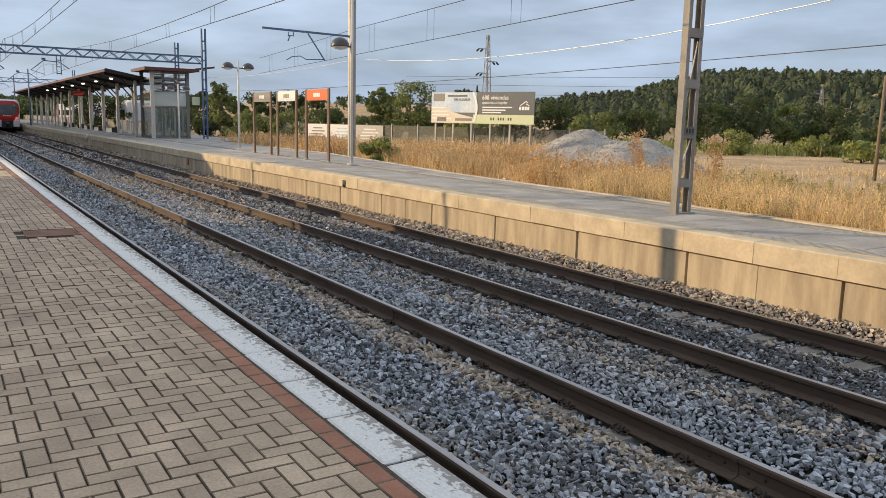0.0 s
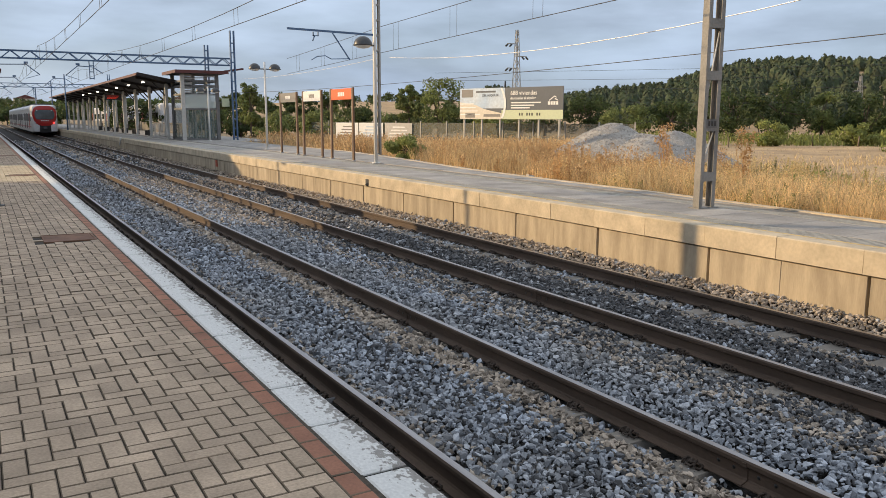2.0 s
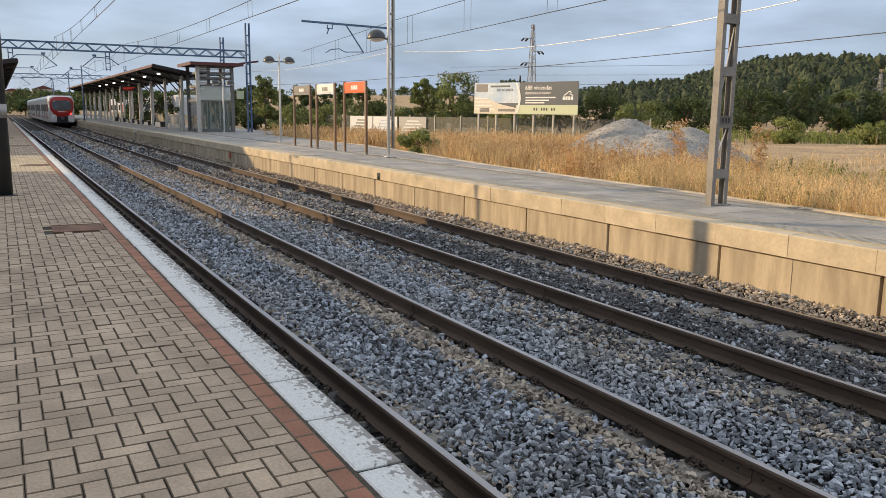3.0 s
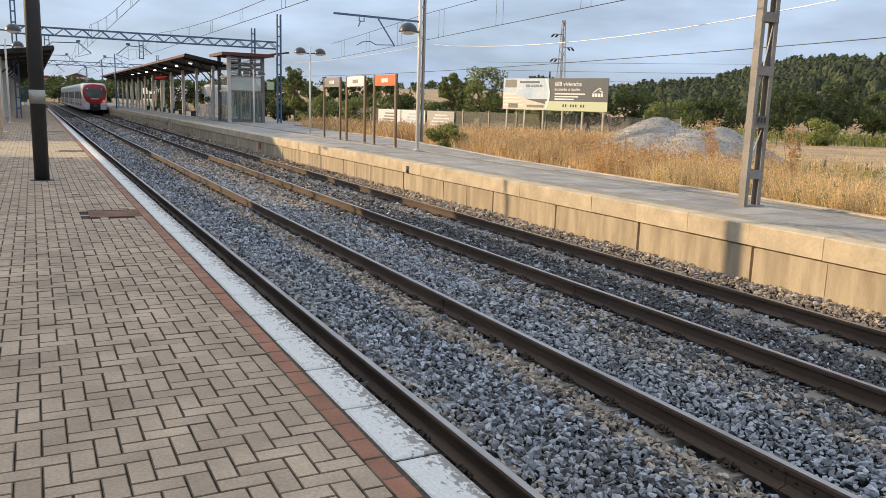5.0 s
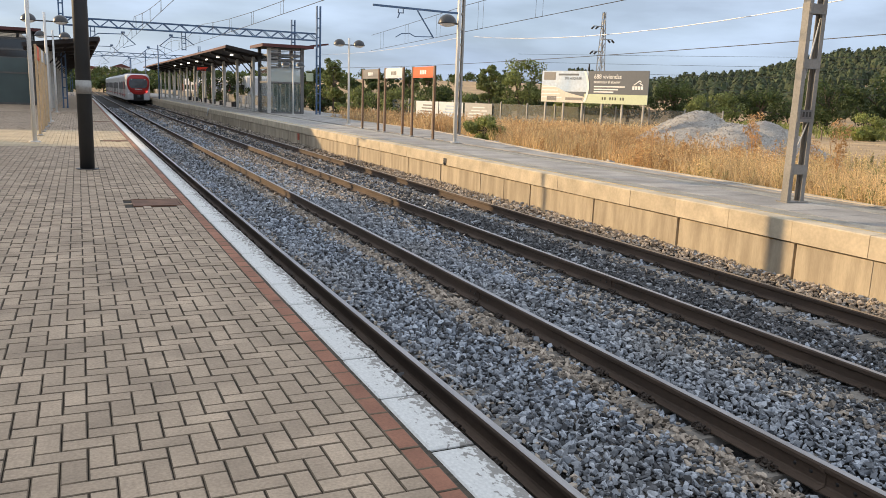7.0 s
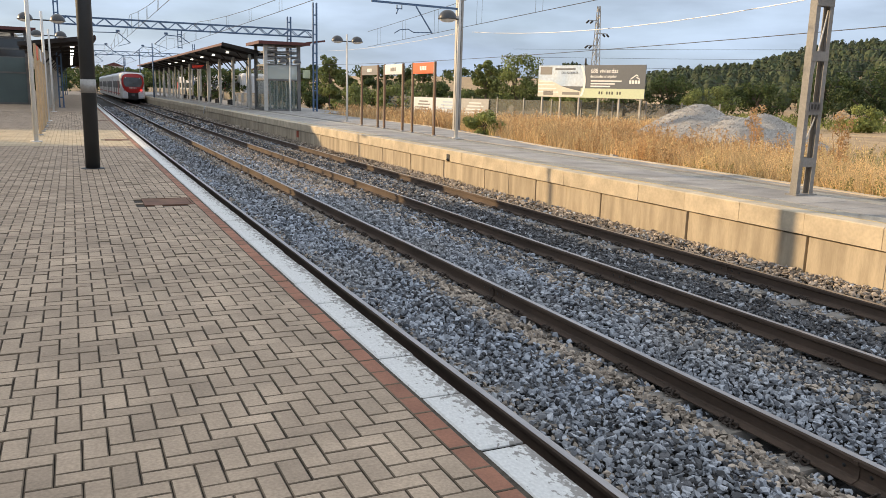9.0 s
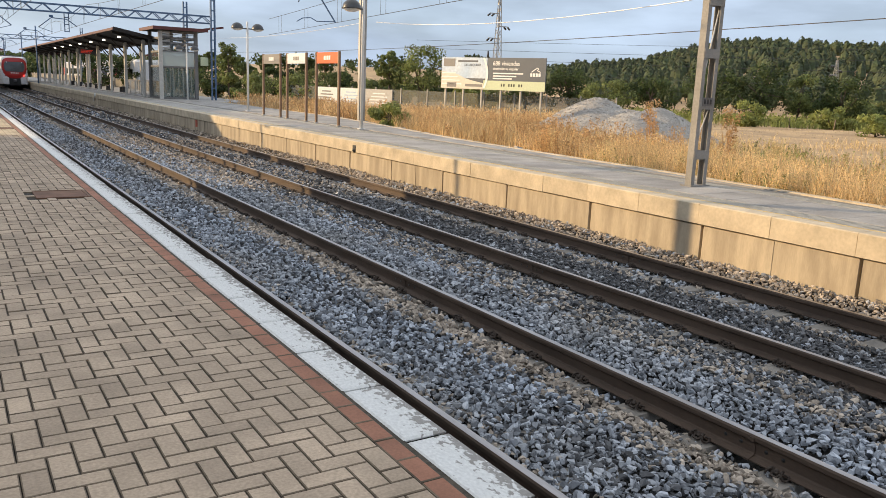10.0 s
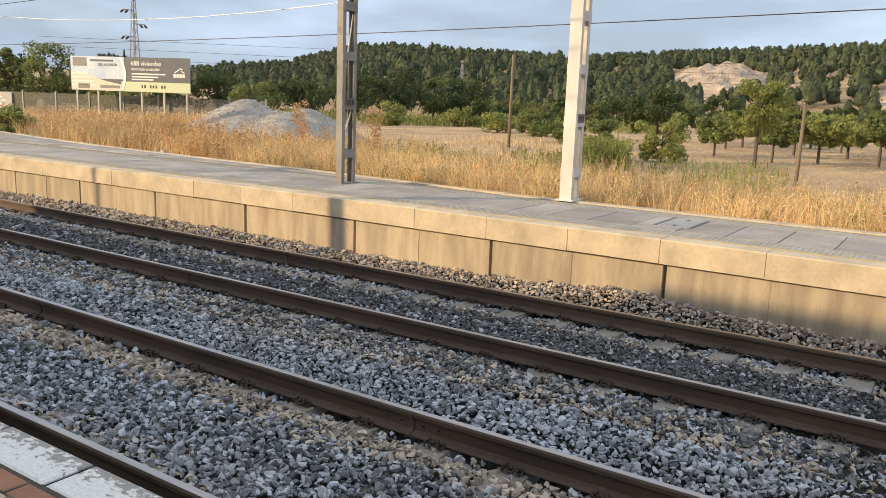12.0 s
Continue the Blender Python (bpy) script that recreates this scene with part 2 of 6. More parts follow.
M = {
    "paver": mat("grey beige paver", (0.415, 0.318, 0.230), 0.85, vary=0.30, scale=2.4, fine=70, bump=0.003, rand="island", spread=0.11, fine_vary=0.2),
    "paver_one": mat("grey beige paver piece", (0.415, 0.318, 0.230), 0.85, vary=0.30, scale=2.4, fine=70, bump=0.003, rand="object", spread=0.11, fine_vary=0.2),
    # same pavers made paler and warmer: a patch of sunlight put into the colour
    "cream": mat("paver with the sun patch in its colour", (0.49, 0.395, 0.265), 0.85, vary=0.2, scale=1.2, fine=90, bump=0.002, rand="island", spread=0.10),
    "paver_edge": mat("dirt in the worn paver edge", (0.185, 0.142, 0.10), 0.95, vary=0.55, scale=7, fine=120, bump=0.003),
    "soil": mat("dark soil in the joint", (0.07, 0.058, 0.042), 0.95, vary=0.5, scale=30, fine=120, bump=0.006),
    "joint": mat("dark sand joint", (0.045, 0.037, 0.028), 0.95, vary=0.5, scale=9, fine=120, bump=0.004),
    "redbrick": mat("red clay paver", (0.32, 0.145, 0.09), 0.85, vary=0.3, scale=2.5, fine=80, bump=0.002, rand="object", spread=0.14),
    "whitepaint": mat("worn white paint on concrete", (0.64, 0.64, 0.62), 0.75, second=(0.27, 0.255, 0.235), amount=0.0, scale=34, fine=60, bump=0.003, sharp=0.08, stretch=(1.3, 0.8, 1), fine_vary=0.14),
    "concrete": mat("tan precast concrete", (0.515, 0.432, 0.312), 0.85, vary=0.26, scale=2.6, fine=24, fine_vary=0.10, bump=0.0015, rand="object", spread=0.06),
    "stain": mat("weathered retaining wall concrete", (0.45, 0.375, 0.27), 0.9, second=(0.27, 0.22, 0.158), amount=0.40, scale=1.5, fine=22, bump=0.0015, fine_vary=0.10, stretch=(1, 3.4, 0.55), sharp=0.36, rand="object", spread=0.10),
    "coregrey": mat("grey concrete core", (0.22, 0.20, 0.17), 0.9),
    "slab": mat("grey platform slab", (0.315, 0.295, 0.27), 0.8, vary=0.34, scale=1.3, fine=30, bump=0.001, rand="object", spread=0.14),
    "slab_far": mat("grey platform slab row", (0.315, 0.295, 0.27), 0.8, vary=0.34, scale=1.3, fine=30, bump=0.001, rand="island", spread=0.14),
    "tactile": mat("cream ribbed tactile slab", (0.36, 0.335, 0.285), 0.8, vary=0.2, scale=3, fine=60, rand="island", spread=0.06),
    "yellow": mat("yellow edge line", (0.50, 0.36, 0.15), 0.75, vary=0.3, scale=5),
    "railside": mat("rusty rail steel", (0.088, 0.060, 0.043), 0.8, 0.1, vary=0.35, scale=4, fine=70, bump=0.001, stretch=(1, .3, 1)),
    "railtop": mat("polished rail head", (0.40, 0.37, 0.35), 0.34, 0.88, vary=0.25, scale=3, fine=50, stretch=(6, .3, 1)),
    "sleeper": mat("concrete sleeper", (0.225, 0.205, 0.18), 0.9, vary=0.35, scale=4, fine=60, bump=0.002, rand="object", spread=0.1),
    "clip": mat("rusty dark rail clip", (0.06, 0.045, 0.036), 0.7, 0.3),
    "stone": mat("grey crushed ballast", (0.312, 0.348, 0.40), 0.8, second=(0.26, 0.25, 0.235), amount=0.28, scale=0.55, fine=45, bump=0.003, rand="island", spread=0.6, stretch=(1.3, .5, 1)),
    # darker stones; beside the near platform this colour stands for shade
    "stone_dark": mat("near-black ballast", (0.085, 0.087, 0.092), 0.7, vary=0.3, scale=2, fine=35, rand="island", spread=0.6, bump=0.003),
    "stone_tan": mat("dusty tan ballast", (0.375, 0.318, 0.26), 0.9, vary=0.25, scale=1.5, fine=45, rand="island", spread=0.5, bump=0.003),
    # near-black: the shade in the gaps between stones is put into this colour
    "bed": mat("ballast bed with gap shade in its colour", (0.02, 0.018, 0.016), 0.95, vary=0.4, scale=25, fine=60, bump=0.02),
    "ground": None,
    "frost": glass_mat("frosted pale glass", (0.62, 0.68, 0.66), 0.3, 0.45),
    "tintglass": glass_mat("green tinted glass", (0.16, 0.21, 0.19), 0.08, 0.26),
    "straw": mat("dry straw grass", (0.76, 0.56, 0.30), 0.8, vary=0.45, scale=0.5, fine=20, rand="island", spread=0.4),
    "stubble": mat("pale field stubble", (0.46, 0.35, 0.20), 0.9, vary=0.3, scale=0.4, fine=10, rand="island", spread=0.3),
    "straw_dark": mat("golden seed heads", (0.55, 0.35, 0.17), 0.85, vary=0.3, scale=0.6, fine=20, rand="island", spread=0.35),
    "weed": mat("green weed leaves", (0.14, 0.16, 0.055), 0.8, vary=0.35, scale=1, fine=20, rand="island", spread=0.4),
    "leaf": mat("green tree leaves", (0.18, 0.215, 0.07), 0.7, vary=0.4, scale=0.5, fine=8, rand="island", spread=0.45),
    "leaf_yellow": mat("yellow green leaves", (0.27, 0.30, 0.09), 0.7, vary=0.35, scale=0.5, fine=8, rand="island", spread=0.4),
    "leaf_dark": mat("dark green leaves", (0.064, 0.092, 0.028), 0.75, vary=0.4, scale=0.4, fine=8, rand="island", spread=0.4),
    "pine": mat("pine needles", (0.056, 0.076, 0.032), 0.8, vary=0.6, scale=0.2, fine=1.5, rand="island", spread=0.35),
    "bark": mat("brown bark", (0.11, 0.085, 0.065), 0.9, vary=0.3, scale=4, fine=30, bump=0.01, stretch=(1, 1, .3)),
    "galv": mat("grey galvanised steel", (0.36, 0.35, 0.33), 0.55, 0.5, vary=0.2, scale=2, fine=30),
    "mast_dark": mat("dark grey mast paint", (0.17, 0.165, 0.16), 0.6, 0.2, vary=0.25, scale=2, fine=30),
    "mast_white": mat("off-white mast paint", (0.60, 0.585, 0.55), 0.7, vary=0.2, scale=2, fine=30, fine_vary=0.04),
    "bluesteel": mat("blue-grey painted steel", (0.085, 0.15, 0.26), 0.55, 0.1, vary=0.2, scale=2, fine=30),
    "black": mat("black painted steel", (0.03, 0.032, 0.034), 0.5, vary=0.2, scale=3),
    "wire": mat("dark overhead wire", (0.06, 0.06, 0.065), 0.5, 0.6),
    "wire_white": mat("bright aluminium cable", (0.75, 0.75, 0.76), 0.4, 0.3),
    "whitepole": mat("white lamp post paint", (0.66, 0.65, 0.62), 0.5, vary=0.12, scale=2),
    "globe_dark": mat("dark lamp dome", (0.05, 0.052, 0.055), 0.35, vary=0.1),
    "globe_white": mat("opal lamp bowl", (0.78, 0.78, 0.76), 0.3, vary=0.08),
    "rust": mat("rusty steel cover", (0.19, 0.10, 0.063), 0.8, 0.3, vary=0.35, scale=6, fine=50, bump=0.001),
    "roofred": mat("dark red roof fascia", (0.105, 0.026, 0.022), 0.5, vary=0.15, scale=1),
    "roofunder": mat("dark brown canopy soffit", (0.024, 0.018, 0.016), 0.7, vary=0.2),
    "column": mat("pale grey column paint", (0.50, 0.48, 0.44), 0.6, vary=0.12),
    "wallgreen": mat("grey green cladding", (0.10, 0.14, 0.14), 0.6, vary=0.15, scale=0.8),
    "render_wall": mat("cream rendered wall", (0.55, 0.48, 0.37), 0.85, vary=0.15, scale=0.6),
    "orange": mat("orange sign panel", (0.80, 0.13, 0.035), 0.5, vary=0.05),
    "signgrey": mat("grey sign panel", (0.22, 0.21, 0.20), 0.5, vary=0.05),
    "signwhite": mat("white sign panel", (0.75, 0.75, 0.73), 0.5, vary=0.05),
    # lighter copy of the sign post: bright reflections put into the base colour
    "post_tan": mat("sign post with reflected light in its colour", (0.52, 0.38, 0.23), 0.6, vary=0.15),
    "dullred": mat("faded red plate", (0.40, 0.09, 0.05), 0.7),
    "heapstone": mat("pale crushed rock", (0.46, 0.43, 0.39), 0.95, vary=0.2, scale=2, fine=20, rand="island", spread=0.28),
    "post_brown": mat("bronze sign post", (0.16, 0.10, 0.065), 0.45, 0.4, vary=0.2),
    "gravel": mat("heaped grey gravel", (0.37, 0.345, 0.31), 0.95, vary=0.25, scale=1.5, fine=14, bump=0.05),
    "fence": mat("grey fence mesh", (0.16, 0.155, 0.13), 0.7, 0.3, vary=0.2),
    "wood": mat("weathered wooden pole", (0.20, 0.15, 0.10), 0.9, vary=0.3, scale=3, fine=30, stretch=(1, 1, .2)),
    "trainwhite": mat("white train paint", (0.58, 0.58, 0.59), 0.35, vary=0.08),
    "trainred": mat("red train paint", (0.42, 0.025, 0.022), 0.35, vary=0.08),
    "traingrey": mat("dark grey train band", (0.075, 0.075, 0.085), 0.55, vary=0.1),
    "cabglass": mat("grey cab windscreen", (0.075, 0.085, 0.095), 0.15, vary=0.3, scale=2, spec=0.7),
    "trainblack": mat("black underframe", (0.02, 0.02, 0.022), 0.7, vary=0.2),
    "darkglass": mat("dark tinted glass", (0.03, 0.035, 0.04), 0.08, vary=0.05, spec=0.8),
    "glass": glass_mat("clear lift glass", (0.40, 0.50, 0.50), 0.04, 0.07),
    "bb_grey": mat("charcoal billboard print", (0.10, 0.115, 0.135), 0.5, vary=0.08),
    "bb_green": mat("pale green billboard strip", (0.56, 0.62, 0.42), 0.5, vary=0.06),
    "bb_sky": mat("sky blue billboard print", (0.38, 0.52, 0.68), 0.5, second=(0.62, 0.69, 0.75), amount=0.5, scale=0.5, fine=5),
    "bb_cream": mat("cream billboard print", (0.68, 0.62, 0.52), 0.5, vary=0.12),
    "bb_white": mat("white print", (0.80, 0.80, 0.78), 0.5, vary=0.04),
    "ink": mat("black print", (0.02, 0.02, 0.02), 0.5, vary=0.04),
    "redlamp": emit_mat("red tail lamp", (1.0, 0.05, 0.04), 2.5),
    "lamp": emit_mat("canopy lamp", (1.0, 0.95, 0.85), 4.0),
    "ledred": emit_mat("red led text", (0.9, 0.06, 0.03), 0.22),
}


def let_light_through(m, share):
    """Thin leaves and stalks: part of the light passes through them."""
    n, l = m.node_tree.nodes, m.node_tree.links
    b, out = n["Principled BSDF"], n["Material Output"]
    tr, mx = n.new("ShaderNodeBsdfTranslucent"), n.new("ShaderNodeMixShader")
    mx.inputs["Fac"].default_value = share
    l.new(b.inputs["Base Color"].links[0].from_socket, tr.inputs["Color"])
    l.new(b.outputs["BSDF"], mx.inputs[1])
    l.new(tr.outputs["BSDF"], mx.inputs[2])
    l.new(mx.outputs["Shader"], out.inputs["Surface"])


for key in ("straw", "straw_dark", "weed", "leaf", "leaf_yellow", "leaf_dark"):
    let_light_through(M[key], 0.4)


# ---- mesh helpers ----
def mesh_of(name, bm, material):
    me = bpy.data.meshes.new(name)
    bm.to_mesh(me)
    bm.free()
    for k in (material if isinstance(material, (list, tuple)) else [material]):
        me.materials.append(M[k])
    return me


def part(name, bm, material, parent=None, label=""):
    ob = new(name, mesh_of(name, bm, material))
    if parent is not None:
        ob.parent = parent
    if label:
        ob["label"] = label
    return ob


def thing(name, label, category, group="", kind="", at=(0, 0, 0), rz=0):
    ob = new(name)
    ob.matrix_basis = pose(*at, 0, 0, rz)
    return tagged(ob, label, category, group, kind)


def box(bm, x0, x1, y0, y1, z0, z1, bev=0.0, m=0):
    r = bmesh.ops.create_cube(bm, size=1.0)["verts"]
    for v in r:
        v.co = Vector(((x0 + x1) / 2 + v.co.x * (x1 - x0), (y0 + y1) / 2 + v.co.y * (y1 - y0), (z0 + z1) / 2 + v.co.z * (z1 - z0)))
    fs = list({f for v in r for f in v.link_faces})
    for f in fs:
        f.material_index = m
    if bev:
        es = list({e for v in r for e in v.link_edges})
        bmesh.ops.bevel(bm, geom=es, offset=bev, segments=1, affect="EDGES", profile=0.5)
    return bm


def boxm(*a, **k):
    return box(bmesh.new(), *a, **k)


def rod(bm, a, b, r0, r1=None, n=8, m=0):
    a, b = Vector(a), Vector(b)
    d = b - a
    q = d.to_track_quat("Z", "Y").to_matrix().to_4x4()
    res = bmesh.ops.create_cone(bm, cap_ends=True, segments=n, radius1=r0, radius2=r0 if r1 is None else r1, depth=d.length,
                                matrix=Matrix.Translation((a + b) / 2) @ q)
    for f in {f for v in res["verts"] for f in v.link_faces}:
        f.material_index = m
        f.smooth = n > 5
    return bm


def beam(bm, a, b, w, h, m=0):
    """A square bar from a to b."""
    a, b = Vector(a), Vector(b)
    d = b - a
    q = d.to_track_quat("Y", "Z").to_matrix().to_4x4()
    res = bmesh.ops.create_cube(bm, size=1.0, matrix=Matrix.Translation((a + b) / 2) @ q @ Matrix.Diagonal((w, d.length, h, 1)))
    for f in {f for v in res["verts"] for f in v.link_faces}:
        f.material_index = m
    return bm


def extrude_profile(bm, prof, y0, y1, m=0, caps=True):
    """A closed profile of (x, z) drawn along y."""
    a = [bm.verts.new((x, y0, z)) for x, z in prof]
    b = [bm.verts.new((x, y1, z)) for x, z in prof]
    k = len(prof)
    for i in range(k):
        f = bm.faces.new((a[i], a[(i + 1) % k], b[(i + 1) % k], b[i]))
        f.material_index = m
    if caps:
        bm.faces.new(a[::-1]).material_index = m
        bm.faces.new(b).material_index = m
    bmesh.ops.recalc_face_normals(bm, faces=bm.faces)
    return bm


def raw_mesh(name, verts, quads, material, smooth=False):
    """A mesh from numpy arrays: many alike small pieces in one."""
    me = bpy.data.meshes.new(name)
    me.vertices.add(len(verts))
    me.vertices.foreach_set("co", np.asarray(verts, np.float32).ravel())
    k = quads.shape[1]
    me.loops.add(quads.size)
    me.loops.foreach_set("vertex_index", quads.astype(np.int32).ravel())
    me.polygons.add(len(quads))
    me.polygons.foreach_set("loop_start", np.arange(0, quads.size, k, dtype=np.int32))
    me.polygons.foreach_set("use_smooth", np.full(len(quads), smooth))
    for k in (material if isinstance(material, (list, tuple)) else [material]):
        me.materials.append(M[k])
    me.update(calc_edges=True)
    me.validate()
    return me


ZP = 0.745          # both platform tops above the rail heads
XE, XL = -1.008, -1.23   # near platform edge, inner side of its white slabs
XR = (0.0, 1.74, 3.705, 5.445)   # rails
XW = 6.22           # face of the far platform
XB = 9.0            # back of the far platform
BED = -0.20

# ---- ground: one sheet to the horizon ----
RIDGE = [(-180, 6), (-60, 6), (10, 8), (26, 14), (33, 15), (38, 22), (41, 30), (45, 34), (47, 39), (50, 48), (54, 51), (60, 47.5), (66, 47),
         (70, 49), (73, 51), (79, 54), (84, 57), (100, 60), (130, 40), (170, 8), (180, 6)]


def ridge(az):
    for (a, h), (b, k) in zip(RIDGE, RIDGE[1:]):
        if a <= az <= b:
            return h + (k - h) * (az - a) / (b - a)
    return 6.0


def smooth(a, b, v):
    u = min(1, max(0, (v - a) / (b - a)))
    return u * u * (3 - 2 * u)


def ground_z(x, y):
    ox, oy = x + 2.6, y
    r, az = math.hypot(ox, oy), math.degrees(math.atan2(ox, oy))
    z = -0.5 + 0.85 * smooth(7.5, 9.2, x)
    z += -0.3 * smooth(11.0, 26.0, x)
    if x > 9:
        z += 0.10 * noise.noise((x * 0.35, y * 0.35, 0)) + 0.12 * noise.noise((x * 0.1, y * 0.1, 3))
    wood = 11.0 * smooth(33, 40, az) * (1 - smooth(110, 130, az))
    far = smooth(120, 430, r)
    if y > 0:
        far *= max(smooth(9, 30, abs(x - 2.5)), smooth(300, 420, r))    # the line runs on level
    z += far * ((ridge(az) - 2) * 0.69 + 2 - wood + 2.0 * noise.noise((x * 0.012, y * 0.012, 1)))
    return z


def ground_sheet():
    bm = bmesh.new()
    rings = [0.5]
    while rings[-1] < 3000:
        rings.append(rings[-1] * 1.06 + 0.25)
    seg = 240
    prev = None
    for r in rings:
        cur = []
        for i in range(seg):
            a = 2 * math.pi * i / seg
            x, y = -2.6 + r * math.sin(a), r * math.cos(a)
            cur.append(bm.verts.new((x, y, ground_z(x, y))))
        if prev is None:
            c = bm.verts.new((-2.6, 0, ground_z(-2.6, 0)))
            for i in range(seg):
                bm.faces.new((c, cur[(i + 1) % seg], cur[i]))
        else:
            for i in range(seg):
                bm.faces.new((prev[i], prev[(i + 1) % seg], cur[(i + 1) % seg], cur[i]))
        prev = cur
    bmesh.ops.recalc_face_normals(bm, faces=bm.faces)
    if bm.faces[0].normal.z < 0:
        bmesh.ops.reverse_faces(bm, faces=bm.faces)
    for f in bm.faces:
        f.smooth = True
    return bm


# the white paint flakes off towards the track side of the slabs
wp = M["whitepaint"].node_tree
wr = [q for q in wp.nodes if q.bl_idname == "ShaderNodeValToRGB"][0]
src = wr.inputs["Fac"].links[0].from_socket
pos, sx, mr, ad = wp.nodes.new("ShaderNodeNewGeometry"), wp.nodes.new("ShaderNodeSeparateXYZ"), wp.nodes.new("ShaderNodeMapRange"), wp.nodes.new("ShaderNodeMath")
mr.inputs["From Min"].default_value, mr.inputs["From Max"].default_value = XL + 0.06, XE
mr.inputs["To Min"].default_value, mr.inputs["To Max"].default_value = -0.05, 0.27
wp.links.new(pos.outputs["Position"], sx.inputs["Vector"])
wp.links.new(sx.outputs["X"], mr.inputs["Value"])
wp.links.new(mr.outputs["Result"], ad.inputs[0])
wp.links.new(src, ad.inputs[1])
wp.links.new(ad.outputs["Value"], wr.inputs["Fac"])
M["ground"] = mat("dry stubble field", (0.50, 0.35, 0.19), 0.95, second=(0.26, 0.18, 0.105), amount=0.42, scale=0.22, fine=3.0, bump=0.05, stretch=(1, 1.6, 1), fine_vary=0.3)
tagged(part("ground", ground_sheet(), "ground"), "dry stubble field with pale straw and bare soil", "ground", kind="structure")

# ---- near platform: body, paving, edge ----
near = thing("near_platform", "brick-paved station platform with a white painted edge", "platform", kind="structure")
part("platform_body", boxm(-12, XE - 0.03, -30, 160, -0.7, ZP - 0.012), "joint", near)
wall_prof = [(XE - 0.03, -0.6), (XE - 0.06, -0.6), (XE - 0.06, ZP - 0.16), (XE - 0.03, ZP - 0.16)]
part("platform_face", extrude_profile(bmesh.new(), wall_prof, -30, 160), "coregrey", near)


def piece_mesh(name, sx, sy, sz, bev, material):
    """A chamfered block with its top at zero."""
    bm = bmesh.new()
    pts = [(sx / 2 - bev, sy / 2 - bev, 0), (sx / 2, sy / 2, -bev * 0.7), (sx / 2, sy / 2, -sz)]
    rings = []
    for x, y, z in pts:
        rings.append([bm.verts.new(c) for c in ((-x, -y, z), (x, -y, z), (x, y, z), (-x, y, z))])
    bm.faces.new(rings[0])
    for a, b in zip(rings, rings[1:]):
        for i in range(4):
            bm.faces.new((a[i], b[i], b[(i + 1) % 4], a[(i + 1) % 4])).material_index = int(isinstance(material, tuple))
    bmesh.ops.recalc_face_normals(bm, faces=bm.faces)
    return mesh_of(name, bm, material)


def herringbone(x0, x1, y0, y1, w=0.1):
    """Block centres and whether the long side lies along x, for a right-angled herringbone of 2 : 1 blocks."""
    out, halves = [], []
    nx, ny = int((x1 - x0) / w) + 6, int((y1 - y0) / w) + 6
    for j in range(-4, ny):
        for i in range(-6, nx):
            k = (i - j) % 4
            if k == 0:
                cx, cy, flat = x0 + (i + 1) * w, y0 + (j + 0.5) * w, True
            elif k == 2:
                cx, cy, flat = x0 + (i + 0.5) * w, y0 + (j + 0) * w, False
            else:
                continue
            if x0 <= cx - (w if flat else w / 2) + 0.012 and cx + (w if flat else w / 2) <= x1 + 0.012 and y0 <= cy <= y1:
                out.append((cx, cy, flat))
            elif flat and abs(cx - x1) < 0.02 and y0 <= cy <= y1:
                halves.append((cx - w / 2, cy, False))
    return out, halves


def joined_blocks(name, items, sx, sy, material, parent, bev=0.004, jitter=0.0012, top=ZP):
    """Many alike blocks as one mesh; an item is (x, y, turned)."""
    rng = np.random.default_rng(7)
    n = len(items)
    base = []
    for x, y, z in ((sx / 2 - bev, sy / 2 - bev, 0), (sx / 2, sy / 2, -bev * 0.8), (sx / 2, sy / 2, -0.03)):
        base += [(-x, -y, z), (x, -y, z), (x, y, z), (-x, y, z)]
    base = np.array(base)
    swapped = base[:, [1, 0, 2]] * np.array([-1, 1, 1])
    f = [(0, 1, 2, 3)] + [(o + i, o + 4 + i, o + 4 + (i + 1) % 4, o + (i + 1) % 4) for o in (0, 4) for i in range(4)]
    f = np.array(f)
    turned = np.array([bool(i[2]) for i in items])
    v = np.where(turned[:, None, None], swapped[None], base[None]).copy()
    v += np.array([(i[0], i[1], top) for i in items])[:, None, :]
    v[:, :, 2] += rng.normal(0, jitter, n)[:, None]
    q = (f[None] + (np.arange(n) * 12)[:, None, None]).reshape(-1, 4)
    me = raw_mesh(name, v.reshape(-1, 3), q, material)
    if isinstance(material, tuple):
        me.polygons.foreach_set("material_index", np.tile([0] + [1] * 8, n))
    ob = new(name, me)
    ob.parent = parent
    ob["kind"] = "stuff"
    return ob


XI = XL - 0.115     # inner side of the red row
DRAIN = (-1.95, -1.36, 10.45, 11.08)
DRAINS = [DRAIN, (-1.95, -1.36, 22.95, 23.5), (-2.1, -1.36, 35.0, 35.7)]


def clear_of_drains(x, y):
    return not any(a - 0.06 < x < b + 0.06 and c - 0.06 < y < d + 0.06 for a, b, c, d in DRAINS)


blocks, halves = herringbone(XI - 7.6, XI, -6.16, 46.0)
blocks = [b for b in blocks if clear_of_drains(b[0], b[1])]
is_near = lambda b: -3.0 < b[0] and 1.9 < b[1] < 4.3
near_blocks = sorted([b for b in blocks if is_near(b)], key=lambda b: (b[0] + 2.0) ** 2 + (b[1] - 2.2) ** 2)[:300]
chosen = {(round(b[0], 3), round(b[1], 3)) for b in near_blocks}
rest = [b for b in blocks if (round(b[0], 3), round(b[1], 3)) not in chosen]
# blocks in the sunlit stretch, painted brighter to strengthen the sun patch
band = [b for b in rest if 21.0 < b[1] < 28.3]
